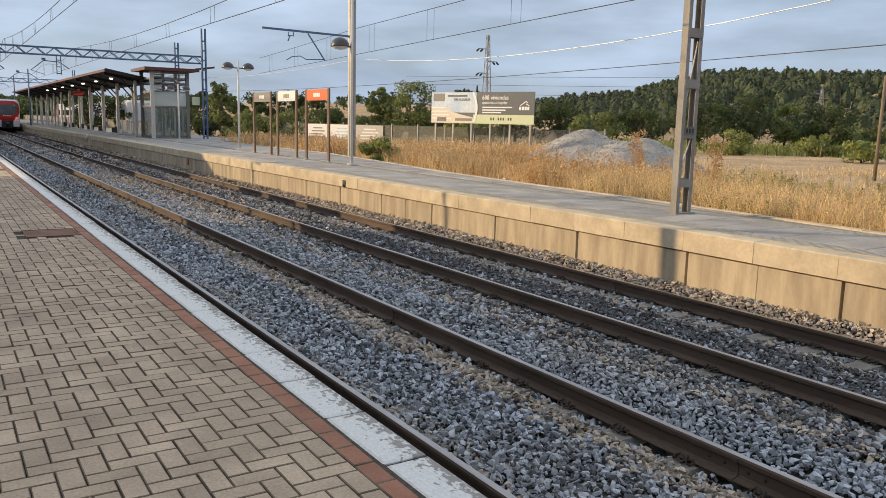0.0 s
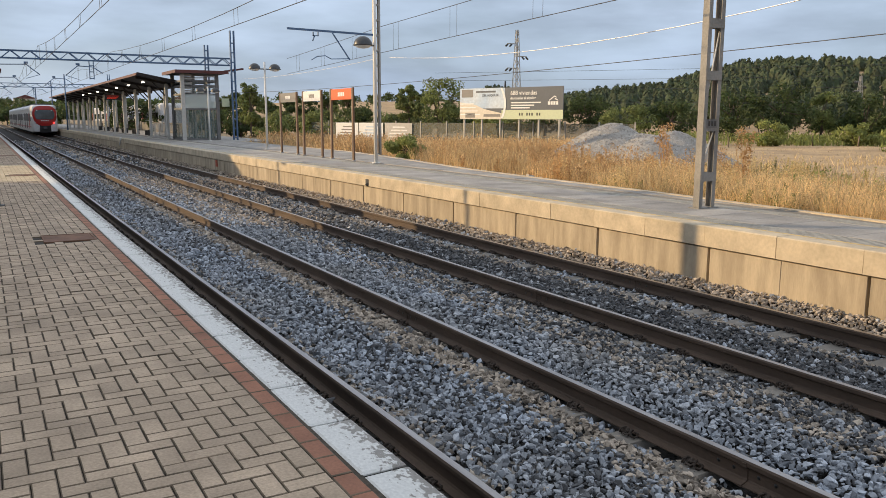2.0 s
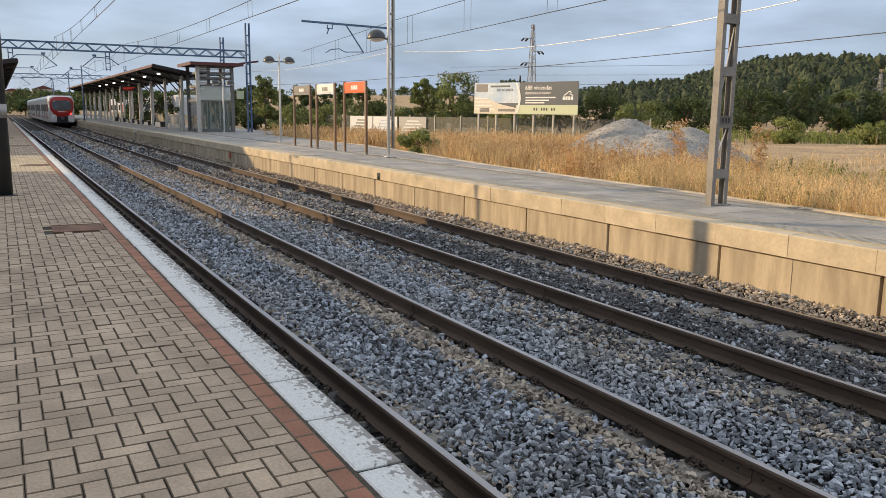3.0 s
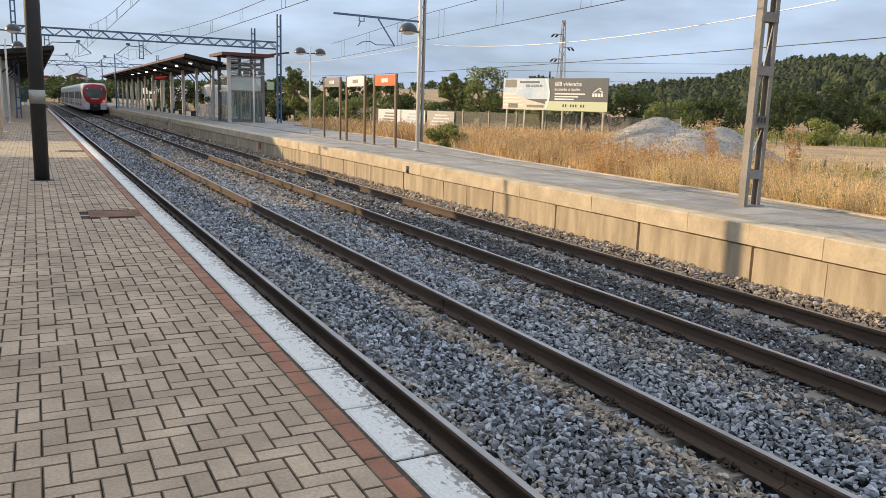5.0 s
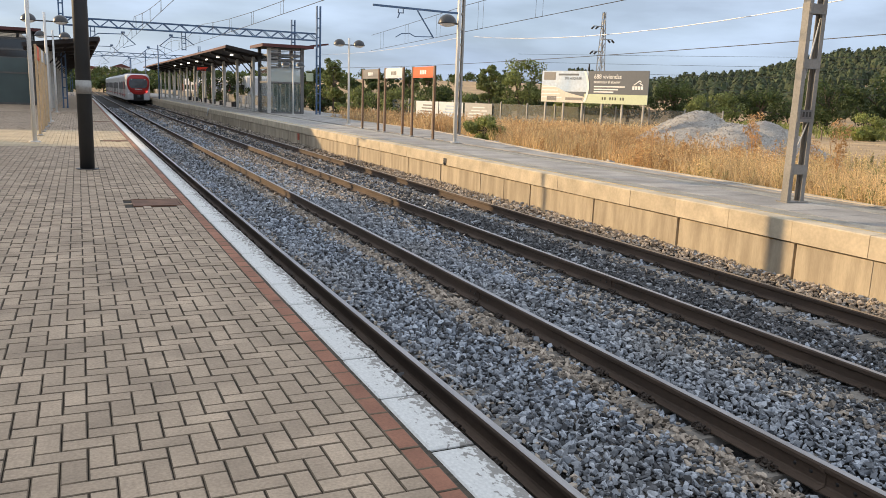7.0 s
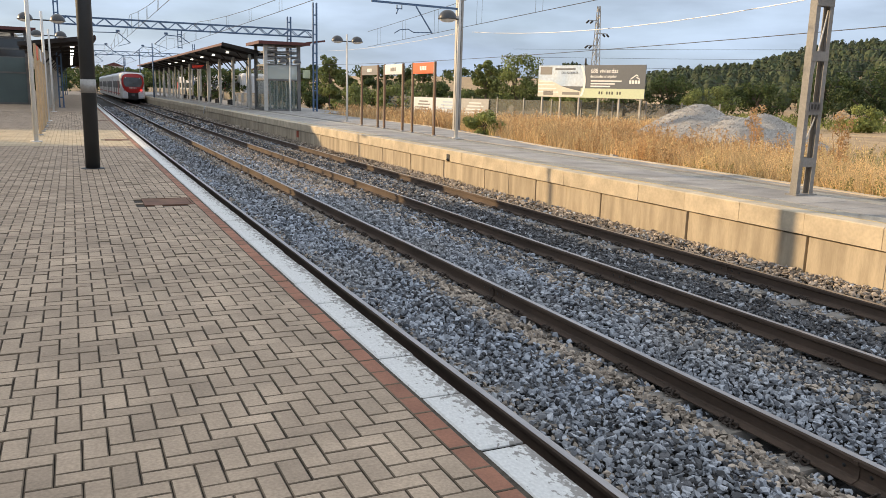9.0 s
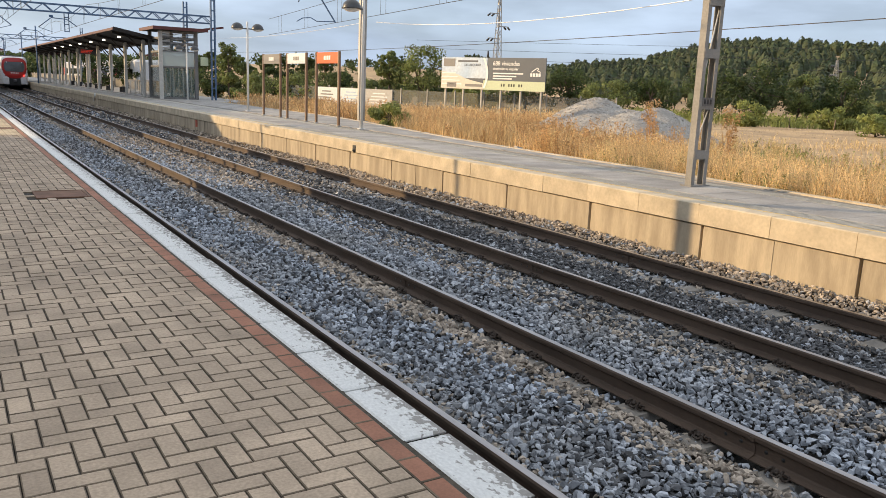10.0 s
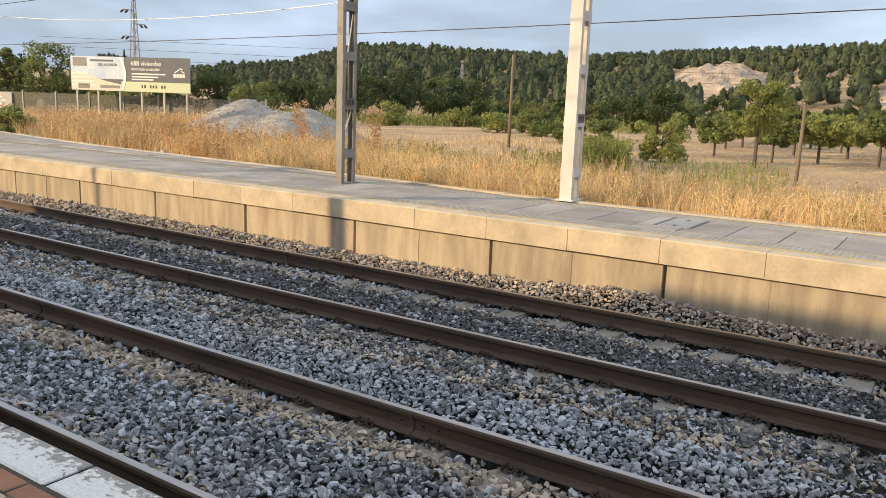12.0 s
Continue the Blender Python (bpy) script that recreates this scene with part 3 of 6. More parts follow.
rest = [b for b in rest if not 21.0 < b[1] < 28.3]
joined_blocks("paving", rest, 0.0950, 0.1950, ("paver", "paver_edge"), near, bev=0.0045, jitter=0.0018)
joined_blocks("half_paving", halves, 0.0950, 0.0950, ("paver", "paver_edge"), near, bev=0.0045)
joined_blocks("band_paving", band, 0.0925, 0.1925, "cream", near, bev=0.004)
part("far_paving", boxm(-9.0, XI, 46.05, 160, ZP - 0.05, ZP - 0.004), "paver", near)
part("back_paving", boxm(-9.0, XI, -30, -6.3, ZP - 0.05, ZP - 0.004), "paver", near)

for i, d in enumerate(DRAINS):
    t = thing("drain_cover", "rusty steel drain cover set in the paving", "drain cover", "drain covers", at=((d[0] + d[1]) / 2, (d[2] + d[3]) / 2, ZP))
    w, h = (d[1] - d[0]) / 2, (d[3] - d[2]) / 2
    bm = boxm(-w + .03, w - .03, -h + .03, h - .03, -0.03, 0.002)
    part("lid", bm, "rust", t)
    bm = bmesh.new()
    for a in ((-w, w, -h, -h + .028), (-w, w, h - .028, h), (-w, -w + .028, -h + .03, h - .03), (w - .028, w, -h + .03, h - .03)):
        box(bm, *a, -0.03, 0.006)
    part("frame", bm, "rust", t)


# ---- rails, sleepers, ballast ----
def rail_profile(x):
    half = [(0.07, -0.172), (0.07, -0.163), (0.018, -0.148), (0.009, -0.135), (0.009, -0.055), (0.034, -0.040), (0.036, -0.012), (0.028, 0.0)]
    return [(x + a, z) for a, z in half] + [(x - a, z) for a, z in half[::-1]]


def rail(i, x):
    t = thing("rail", ("steel running rail with a polished head", "rusty steel running rail with a dull head")[i > 1], "rail", "running rails", at=(0, 0, 0))
    part("rail_body", extrude_profile(bmesh.new(), rail_profile(x), -14, 300), "railside", t)
    part("running_band", boxm(x - 0.026, x + 0.026, -14, 300, -0.004, 0.0015), "railtop", t)
    return t


rails = [rail(i, x) for i, x in enumerate(XR)]


def rail_joint(x, y, parent):
    """A welded joint: a collar that follows the rail, and bolt holes left in the web beside it."""
    half = [(0.078, -0.172), (0.078, -0.158), (0.026, -0.142), (0.018, -0.128), (0.018, -0.058), (0.041, -0.046), (0.042, -0.016)]
    ring = [(x + a, z) for a, z in half] + [(x - a, z) for a, z in half[::-1]]
    part("weld_collar", extrude_profile(bmesh.new(), ring, y - 0.018, y + 0.018), "railside", parent)
    for k in (-0.23, -0.10, 0.10, 0.23):
        for s in (-1, 1):
            part("bolt_hole", rod(bmesh.new(), (x + s * 0.008, y + k, -0.092), (x + s * 0.0115, y + k, -0.092), 0.014, n=10), "ink", parent)


rail_joint(1.74, 3.21, rails[1])
rail_joint(1.74, 8.10, rails[1])
rail_joint(3.705, 8.16, rails[2])
rail_joint(5.445, 8.14, rails[3])


def sleeper_mesh():
    bm = bmesh.new()
    prof = [(-1.30, -0.02), (-0.35, -0.02), (-0.2, -0.05), (0.2, -0.05), (0.35, -0.02), (1.30, -0.02)]
    rows = []
    for x, z in prof:
        rows.append([bm.verts.new((x, y, zz)) for y, zz in ((-0.14, -0.2), (-0.115, z), (0.115, z), (0.14, -0.2))])
    for a, b in zip(rows, rows[1:]):
        for i in range(3):
            bm.faces.new((a[i], b[i], b[i + 1], a[i + 1]))
    bm.faces.new(rows[0])
    bm.faces.new(rows[-1])
    bmesh.ops.recalc_face_normals(bm, faces=bm.faces)
    return mesh_of("sleeper", bm, "sleeper")


def clip_mesh():
    """A sprung clamp with two loops either side of a bolt."""
    bm = bmesh.new()
    for s in (-1, 1):
        pts = [(0.052, s * 0.020, 0.022)]
        for k in range(8):
            a = math.pi * (1.0 + 1.75 * k / 7)
            pts.append((0.098 + 0.030 * math.cos(a), s * (0.055 + 0.022 * math.sin(a * 0.5)), 0.034 + 0.026 * math.sin(a)))
        pts.append((0.125, s * 0.020, 0.020))
        for a, b in zip(pts, pts[1:]):
            rod(bm, a, b, 0.0085, n=5)
    rod(bm, (0.125, -0.022, 0.020), (0.125, 0.022, 0.020), 0.0085, n=5)
    rod(bm, (0.095, 0, 0.0), (0.095, 0, 0.062), 0.012, n=6)
    rod(bm, (0.095, 0, 0.030), (0.095, 0, 0.048), 0.022, n=6)
    return mesh_of("rail_clip", bm, "clip")


SLEEPER, CLIP = sleeper_mesh(), clip_mesh()
for cx, y0, step in ((0.87, 1.02 - 2.5, 0.635), (4.575, 0.65 - 2.46, 0.613)):
    for k in range(60):
        y = y0 + k * step
        s = new("sleeper", SLEEPER)
        s.matrix_basis = pose(cx, y, -0.172, 0, 0, random.uniform(-0.6, 0.6))
        tagged(s, "concrete railway sleeper half buried in ballast", "sleeper", "track sleepers")
        for side in (-0.87, 0.87):
            c = new("rail_clip", CLIP)
            c.parent = s
            c.location = (side, 0, -0.015)
            d = new("rail_clip", CLIP)
            d.parent = s
            d.matrix_basis = pose(side, 0, -0.015, 0, 0, 180)



def bed_z(x, y):
    z = -0.211
    for c, d in ((0.0, 0.03), (1.74, 0.012), (3.705, 0.010), (5.445, 0.022)):
        z -= (d - d * 0.75 * smooth(4.6, 7.0, y)) * math.exp(-((x - c) / 0.25) ** 2)
    z -= 0.02 * math.exp(-((x - 5.16) / 0.13) ** 2)
    z += 0.075 * smooth(1.95, 2.4, x) * (1 - smooth(3.0, 3.5, x))
    if 0.25 < x < 1.5:
        z += 0.03
    if 3.95 < x < 5.0:
        z += 0.03
    if x > 5.6:
        z += 0.02 + 0.15 * smooth(5.6, 6.2, x) + 0.11 * math.exp(-((y - 3.3) / 1.0) ** 2) * smooth(5.7, 6.15, x)
    return z + 0.018 * noise.noise((x * 2.2, y * 2.2, 5))


# sheet below the stones; its near-black colour stands for shade in their gaps
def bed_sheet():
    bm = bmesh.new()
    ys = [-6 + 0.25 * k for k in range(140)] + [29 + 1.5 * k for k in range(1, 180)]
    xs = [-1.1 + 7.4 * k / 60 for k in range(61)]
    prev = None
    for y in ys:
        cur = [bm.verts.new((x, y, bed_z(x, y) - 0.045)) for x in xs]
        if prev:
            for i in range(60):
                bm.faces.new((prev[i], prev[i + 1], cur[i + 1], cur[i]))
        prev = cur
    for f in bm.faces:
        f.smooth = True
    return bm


tagged(part("ballast_bed", bed_sheet(), "bed"), "ballast bed sheet, near-black for the shade between the stones", "track bed", kind="structure")


def stone_shapes(points, count, seed):
    """Angular convex stones: the hulls of a few points on a longish ball."""
    rng = np.random.default_rng(seed)
    verts, tris = [], []
    while len(verts) < count:
        p = rng.normal(size=(points, 3))
        p /= np.linalg.norm(p, axis=1)[:, None]
        if points > 6 and np.min(np.linalg.norm(p[:, None] - p[None], axis=2) + 9 * np.eye(points)) < 0.45:
            continue
        bm = bmesh.new()
        for c in p:
            bm.verts.new(c)
        bmesh.ops.convex_hull(bm, input=bm.verts[:])
        bmesh.ops.triangulate(bm, faces=bm.faces[:])
        bmesh.ops.recalc_face_normals(bm, faces=bm.faces[:])
        bm.verts.index_update()
        if len(bm.verts) == points and len(bm.faces) == 2 * points - 4:
            verts.append([tuple(v.co) for v in bm.verts])
            tris.append([[v.index for v in f.verts] for f in bm.faces])
        bm.free()
    return np.array(verts) * np.array([1.0, 0.74, 0.60]), np.array(tris)


STONES = {n: stone_shapes(n, 40, n) for n in (6, 9)}


def ballast(name, cell, x0, x1, y0, y1, size, points, material, seed, keep=None):
    """Angular stones laid in a loose layer with a scatter on top."""
    rng = np.random.default_rng(seed)
    gx, gy = np.meshgrid(np.arange(x0, x1, cell), np.arange(y0, y1, cell))
    lay = np.stack([gx.ravel(), gy.ravel()], 1)
    lay = lay + rng.uniform(-0.45, 0.45, lay.shape) * cell
    topn = int(len(lay) * 0.36)
    more = np.stack([rng.uniform(x0, x1, topn), rng.uniform(y0, y1, topn)], 1)
    px, py = np.concatenate([lay, more]).T
    lift = np.concatenate([np.zeros(len(lay)), rng.uniform(0.2, 0.55, topn) * size * 0.8])
    k = keep(px, py, np.random.default_rng(99 + seed % 10)) if keep else np.ones(len(px), bool)
    for c in XR:
        k &= np.abs(px - c) > 0.074
    px, py, lift = px[k], py[k], lift[k]
    n = len(px)
    shapes, faces = STONES[points]
    pick = rng.integers(0, len(shapes), n)
    v = shapes[pick] * (size * 0.5 * np.clip(rng.lognormal(0, 0.27, n), 0.5, 1.6))[:, None, None] * rng.uniform(0.8, 1.2, (n, 1, 3))
    q = rng.normal(size=(n, 4))
    q /= np.linalg.norm(q, axis=1)[:, None]
    w, x, y, z = q.T
    R = np.stack([1 - 2 * (y * y + z * z), 2 * (x * y - z * w), 2 * (x * z + y * w), 2 * (x * y + z * w), 1 - 2 * (x * x + z * z), 2 * (y * z - x * w),
                  2 * (x * z - y * w), 2 * (y * z + x * w), 1 - 2 * (x * x + y * y)], 1).reshape(n, 3, 3)
    v = np.einsum("nij,nkj->nki", R, v)
    base = np.array([bed_z(a, b) for a, b in zip(px, py)]) + rng.uniform(-0.30, 0.22, n) * size + lift
    v[:, :, 2] *= 0.85
    v += np.stack([px, py, base], 1)[:, None, :]
    fq = (faces[pick] + (np.arange(n) * points)[:, None, None]).reshape(-1, 3)
    ob = new(name, raw_mesh(name, v.reshape(-1, 3), fq, material))
    return tagged(ob, "loose angular crushed stone ballast between the rails", "ballast", kind="stuff")


def tan_strip(px, py, rng):
    a = 1.35 * np.exp(-((px - 1.45) / 0.20) ** 2) + np.exp(-((px - 3.35) / 0.25) ** 2) * 0.4 + np.exp(-((px - 5.08) / 0.18) ** 2) * 0.9 + np.exp(-((px - 0.25) / 0.15) ** 2) * .3 + (px > 5.6) * 1.2 + np.exp(-((px - 2.85) / 0.16) ** 2) * 0.75
    a = a * 0.75 + (py > 17) * 0.25 * (px > 1.9)
    return rng.uniform(0, 1, len(px)) < a


def dark_mask(px, py):
    """Darker strips between the rails."""
    h = np.modf(np.abs(np.sin(px * 917.3 + py * 411.7) * 4373.1))[0]
    return h < 0.76 * np.exp(-((px - 4.45) / 0.62) ** 6) + 0.72 * np.exp(-((px - 3.25) / 0.38) ** 2) + 0.25 * np.exp(-((px - 1.0) / 0.5) ** 2) + 0.06


dark_strip = lambda px, py, rng: ~tan_strip(px, py, rng) & dark_mask(px, py)
grey_strip = lambda px, py, rng: ~tan_strip(px, py, rng) & ~dark_mask(px, py)
for k, (cell, y0, y1, size, points) in enumerate(((0.041, 0.6, 6.2, 0.063, 9), (0.048, 6.2, 13, 0.072, 9), (0.062, 13, 24, 0.090, 9), (0.088, 24, 44, 0.11, 6),
                                                  (0.17, 44, 90, 0.20, 6), (0.055, -3, 0.6, 0.075, 6), (0.11, -14, -3, 0.14, 6))):
    ballast("ballast", cell, -0.04, 6.22, y0, y1, size, points, "stone", 10 + k, grey_strip)
    ballast("dark_ballast", cell, -0.04, 6.22, y0, y1, size, points, "stone_dark", 10 + k, dark_strip)
    ballast("tan_ballast", cell, -0.04, 6.22, y0, y1, size, points, "stone_tan", 10 + k, tan_strip)
# shadow below the near platform edge, put into the stone colour
ballast("dark_ballast", 0.07, -1.0, -0.07, -6, 30, 0.09, 6, "stone_dark", 31)

# ---- far platform ----
far = thing("far_platform", "raised station platform with a tan precast concrete face", "platform", kind="structure")
part("platform_body", boxm(XW + 0.10, XB - 0.02, -30, 190, -0.7, ZP - 0.02), "coregrey", far)
PANEL, COPE = 2.345, 1.172
pan_me = [mesh_of("wall_panel", boxm(XW + 0.03, XW + 0.10, *ends, -0.75, ZP - 0.312, bev=0.003), "stain") for ends in ((-PANEL / 2 + 0.022, -0.001), (0.001, PANEL / 2 - 0.022))]
for k in range(-8, 60):
    for half in pan_me:
        p = new("wall_panel", half)
        p.parent = far
        p.location = (random.uniform(-0.006, 0.006), 0.51 + PANEL * (k + 0.5), 0)
cope = bmesh.new()
prof = [(XW, ZP - 0.29), (XW, ZP - 0.015), (XW + 0.015, ZP), (XW + 0.30, ZP), (XW + 0.30, ZP - 0.06), (XW + 0.12, ZP - 0.06), (XW + 0.12, ZP - 0.29)]
extrude_profile(cope, prof, -COPE / 2 + 0.003, COPE / 2 - 0.003)
cope_me = mesh_of("coping_block", cope, "concrete")
for k in range(-16, 130):
    p = new("coping_block", cope_me)
    p.parent = far
    p.location = (random.uniform(-0.003, 0.003), 0.585 + COPE * (k + 0.5) , random.uniform(-0.003, 0.003))
# drain outlet, marker plate and cable bracket on the face
t = thing("drain_outlet", "black drain outlet notch under the coping", "drain outlet", at=(XW, 18.95, 0.54))
part("notch", boxm(-0.012, 0.02, -0.09, 0.09, -0.07, 0.10, bev=0.004), "black", t)
part("pipe_stub", rod(bmesh.new(), (-0.03, 0, -0.06), (0.02, 0, -0.02), 0.05, n=10), "black", t)
t = thing("marker_plate", "faded red marker plate on the platform face", "marker plate", at=(XW - 0.012, 34.5, 0.28))
part("plate", boxm(-0.008, 0.04, -0.10, 0.10, -0.14, 0.14, bev=0.003), "dullred", t)
t = thing("cable_bracket", "white bracket fixed to the platform face", "bracket", at=(XW - 0.02, 61.5, 0.5))
part("stem", beam(bmesh.new(), (0, -0.3, 0.2), (0, 0.4, -0.25), 0.06, 0.08), "signwhite", t)
part("head", boxm(-0.06, 0.06, -0.45, -0.2, 0.1, 0.3, bev=0.01), "signwhite", t)
part("yellow_line", boxm(XW + 0.305, XW + 0.36, -30, 190, ZP - 0.05, ZP + 0.001), "yellow", far)
SL = 0.6
GAP = 0.012
slab_me = piece_mesh("slab", 2 * SL - GAP, SL - GAP, 0.04, 0.006, "slab")
rows_x = [XW + 0.80 + SL]
rest = []
for i, x in enumerate(rows_x):
    for k in range(-20, 280):
        y = 0.3 + SL * k + (0.3 if i % 2 else 0)
        if -2 < y < 40:
            p = new("slab", slab_me)
            p.parent = far
            p.location = (x, y, ZP + random.uniform(-0.002, 0.002))
        else:
            rest.append((x, y, 0))
joined_blocks("paving", rest, 2 * SL - 0.008, SL - 0.008, "slab_far", far)


def ribbed_band(x0, x1, name):
    bm = bmesh.new()
    box(bm, x0, x1, -10, 190, ZP - 0.04, ZP - 0.004)
    for k in range(0, 420):
        y = -1.5 + k * 0.065
        box(bm, x0 + 0.03, x1 - 0.03, y, y + 0.045, ZP - 0.004, ZP - 0.0005)
    return part(name, bm, "tactile", far)


ribbed_band(XW + 0.365, XW + 0.795, "tactile_band")
ribbed_band(XW + 2.005, XW + 2.40, "tactile_band")
BACK = ((-30, 9.0), (6.5, 9.0), (11, 9.42), (15.5, 9.68), (20, 10.05), (26.5, 11.05), (33, 11.9), (50, 11.9))


def back_x(y):
    """Where the far platform ends at the back: it widens towards the lift."""
    for (a, x0), (b, x1) in zip(BACK, BACK[1:]):
        if a <= y <= b:
            return x0 + (x1 - x0) * (y - a) / (b - a)
    return 9.0 if y < 0 else 14.5


part("back_kerb", boxm(XB - 0.20, XB, -30, 6.5, -0.3, ZP + 0.002, bev=0.01), "concrete", far)
bm = bmesh.new()
ring = [bm.verts.new((XB - 0.02, 6.5, ZP - 0.008))] + [bm.verts.new((back_x(y) - 0.02, y, ZP - 0.008)) for y in (11, 15.5, 20, 26.5, 33, 50)] + [bm.verts.new((XB - 0.02, 50, ZP - 0.008))]
face = bm.faces.new(ring)
ext = bmesh.ops.extrude_face_region(bm, geom=[face])
for v in ext["geom"]:
    if isinstance(v, bmesh.types.BMVert):
        v.co.z = -0.4
bmesh.ops.recalc_face_normals(bm, faces=bm.faces)
part("apron", bm, "slab_far", far)
for (a, x0), (b, x1) in zip(BACK[1:], BACK[2:]):
    part("back_kerb", beam(bmesh.new(), (x0 - 0.07, a, ZP - 0.14), (x1 - 0.07, b, ZP - 0.14), 0.16, 0.29), "concrete", far)
apron = [(8.95 + SL * (i + 0.5), 6.8 + SL * k + (0.3 if i % 2 else 0), 0) for i in range(6) for k in range(72)]
apron = [c for c in apron if c[0] + SL / 2 < back_x(c[1] - SL / 2) - 0.16 and c[1] < 49.5]
joined_blocks("apron_paving", apron, SL - GAP, SL - GAP, "slab_far", far)

hatch = thing("hatch_cover", "dark worn steel hatch cover in the far platform", "hatch cover", at=(7.75, 3.15, ZP + 0.002))
part("lid", boxm(-0.42, 0.42, -0.20, 0.20, -0.02, 0.004, bev=0.002), "galv", hatch)
for s in (-1, 1):
    part("rim", boxm(-0.46, 0.46, s * 0.225 - 0.02, s * 0.225 + 0.02, -0.02, 0.007), "mast_dark", hatch)
    part("lifting_slot", boxm(s * 0.30 - 0.05, s * 0.30 + 0.05, -0.02, 0.02, 0.0, 0.0055), "black", hatch)

# ---- made-up blocks that shade the tracks, out of view behind the walk ----
blk_main = thing("station_building", "unseen cream block added to shade the tracks", "building")
part("wall", boxm(-14.0, -9.6, -45, 27.2, -0.4, 5.0), "render_wall", blk_main)
part("roof", boxm(-14.3, -9.3, -45.3, 27.4, 5.0, 5.42), "roofred", blk_main)
part("attic", boxm(-14.0, -9.35, -45.2, 16.4, 5.42, 5.80), "render_wall", blk_main)
# low block, raised from y 47 to darken the far platform face
blk_low = thing("station_annex", "unseen low cream block added to shade both platforms", "building")
part("wall", boxm(-13.0, -9.9, 35.6, 60, -0.4, 3.75), "render_wall", blk_low)
part("roof", boxm(-13.2, -9.7, 35.4, 60.2, 3.75, 3.95), "roofred", blk_low)
part("upper_storey", boxm(-13.0, -9.9, 47.0, 60, 3.95, 6.9), "render_wall", blk_low)
# tall block, added only to shade the far tracks, canopies and train
blk_tall = thing("station_hall", "unseen tall cream block added to shade the far tracks and train", "building")
part("wall", boxm(-15.0, -9.9, 60.5, 84, -0.4, 9.2), "render_wall", blk_tall)
part("roof", boxm(-15.2, -9.7, 60.3, 84.2, 9.2, 9.5), "roofred", blk_tall)
part("wing", boxm(-15.0, -9.9, 84.3, 127.7, -0.4, 7.0), "render_wall", blk_tall)
part("end_block", boxm(-15.0, -9.9, 128, 205, -0.4, 9.3), "render_wall", blk_tall)


# ---- overhead line masts ----
def at_polar(az, r, z=None):
    x, y = -2.6 + r * math.sin(radians(az)), r * math.cos(radians(az))
    return (x, y, ground_z(x, y) if z is None else z)


def channel(bm, x, out, w, h, z0=0.0):
    """An upright U channel whose web faces out along x."""
    box(bm, min(x, x + out * 0.012), max(x, x + out * 0.012), -w / 2, w / 2, z0, h)
    for s in (-1, 1):
        y = s * (w / 2 - 0.006)
        box(bm, min(x, x - out * 0.07), max(x, x - out * 0.07), y - 0.006, y + 0.006, z0, h)
    return bm


def batten_mast(label, at, h, gap, web, first, step, material, plate=True, rz=0, rods=(), batten=0.15):
    t = thing("overhead_line_mast", label, "mast", "overhead line masts", at=at, rz=rz)
    for s in (-1, 1):
        part("leg", channel(bmesh.new(), s * gap / 2, s, web, h), material, t)
    z = first
    me = None
    while z < h - 0.2:
        for s in (-1, 1):
            if me is None:
                me = mesh_of("batten", boxm(-gap / 2 - 0.004, gap / 2 + 0.004, -0.005, 0.005, -batten / 2, batten / 2), material)
            b = new("batten", me)
            b.parent, b.location = t, (0, s * (web / 2 + 0.006), z)
        z += step
    for z0, z1 in rods:
        part("brace_rod", rod(bmesh.new(), (-gap / 2 + 0.03, 0, z0), (gap / 2 - 0.03, 0, z1), 0.012, n=6), "mast_white", t)
    if plate:
        p = part("number_plate", boxm(-0.12, 0.12, -web / 2 - 0.02, -web / 2 - 0.013, first + step - 0.02, first + step + 0.12), "mast_dark", t)
        bm = bmesh.new()
        for k in (-0.07, 0.0, 0.07):
            box(bm, k - 0.02, k + 0.02, -web / 2 - 0.024, -web / 2 - 0.0205, first + step + 0.01, first + step + 0.09)
        part("plate_mark", bm, "ink", p)
    part("foot_plate", boxm(-gap / 2 - 0.06, gap / 2 + 0.06, -web / 2 - 0.05, web / 2 + 0.05, 0, 0.02), material, t)
    return t


M["mast_tan"] = mat("weathered tan-grey mast steel", (0.255, 0.243, 0.225), 0.7, 0.1, vary=0.25, scale=2, fine=30)
batten_mast("weathered grey steel battened mast on the platform", (7.98, 9.22, ZP), 8.2, 0.35, 0.13, 0.53, 0.83, "mast_tan", rods=((1.45, 2.9), (0.62, 1.3)))
batten_mast("off-white steel battened mast at the platform's back edge", (8.93, 5.33, ZP), 8.2, 0.30, 0.20, 0.45, 0.80, "mast_white", plate=True)
lm = batten_mast("galvanised ladder mast in dry grass behind the platform", (12.27, 31.0, 0.2), 9.0, 0.27, 0.16, 0.5, 0.62, "galv", plate=False, batten=0.07)
for y, h in ((53.5, 7.6), (60.5, 7.2), (112, 7.4)):
    batten_mast("blue-grey ladder mast carrying the overhead line", (12.4, y, 0.3), h, 0.30, 0.18, 0.6, 0.62, "bluesteel", plate=False, batten=0.07)
batten_mast("blue-grey ladder mast beside the near platform", (-3.25, 54, ZP), 7.2, 0.28, 0.18, 0.6, 0.62, "bluesteel", plate=False, batten=0.07)
batten_mast("blue-grey ladder mast beside the near platform", (-3.25, 112, ZP), 6.6, 0.28, 0.18, 0.6, 0.62, "bluesteel", plate=False, batten=0.07)

# bracket on the ladder mast
arm = thing("mast_bracket", "dark steel bracket arm with an insulator on the ladder mast", "bracket", at=(0, 31.0, 0))
part("arm", beam(bmesh.new(), (8.35, 0, 5.74), (12.2, 0, 5.68), 0.06, 0.08), "bluesteel", arm)
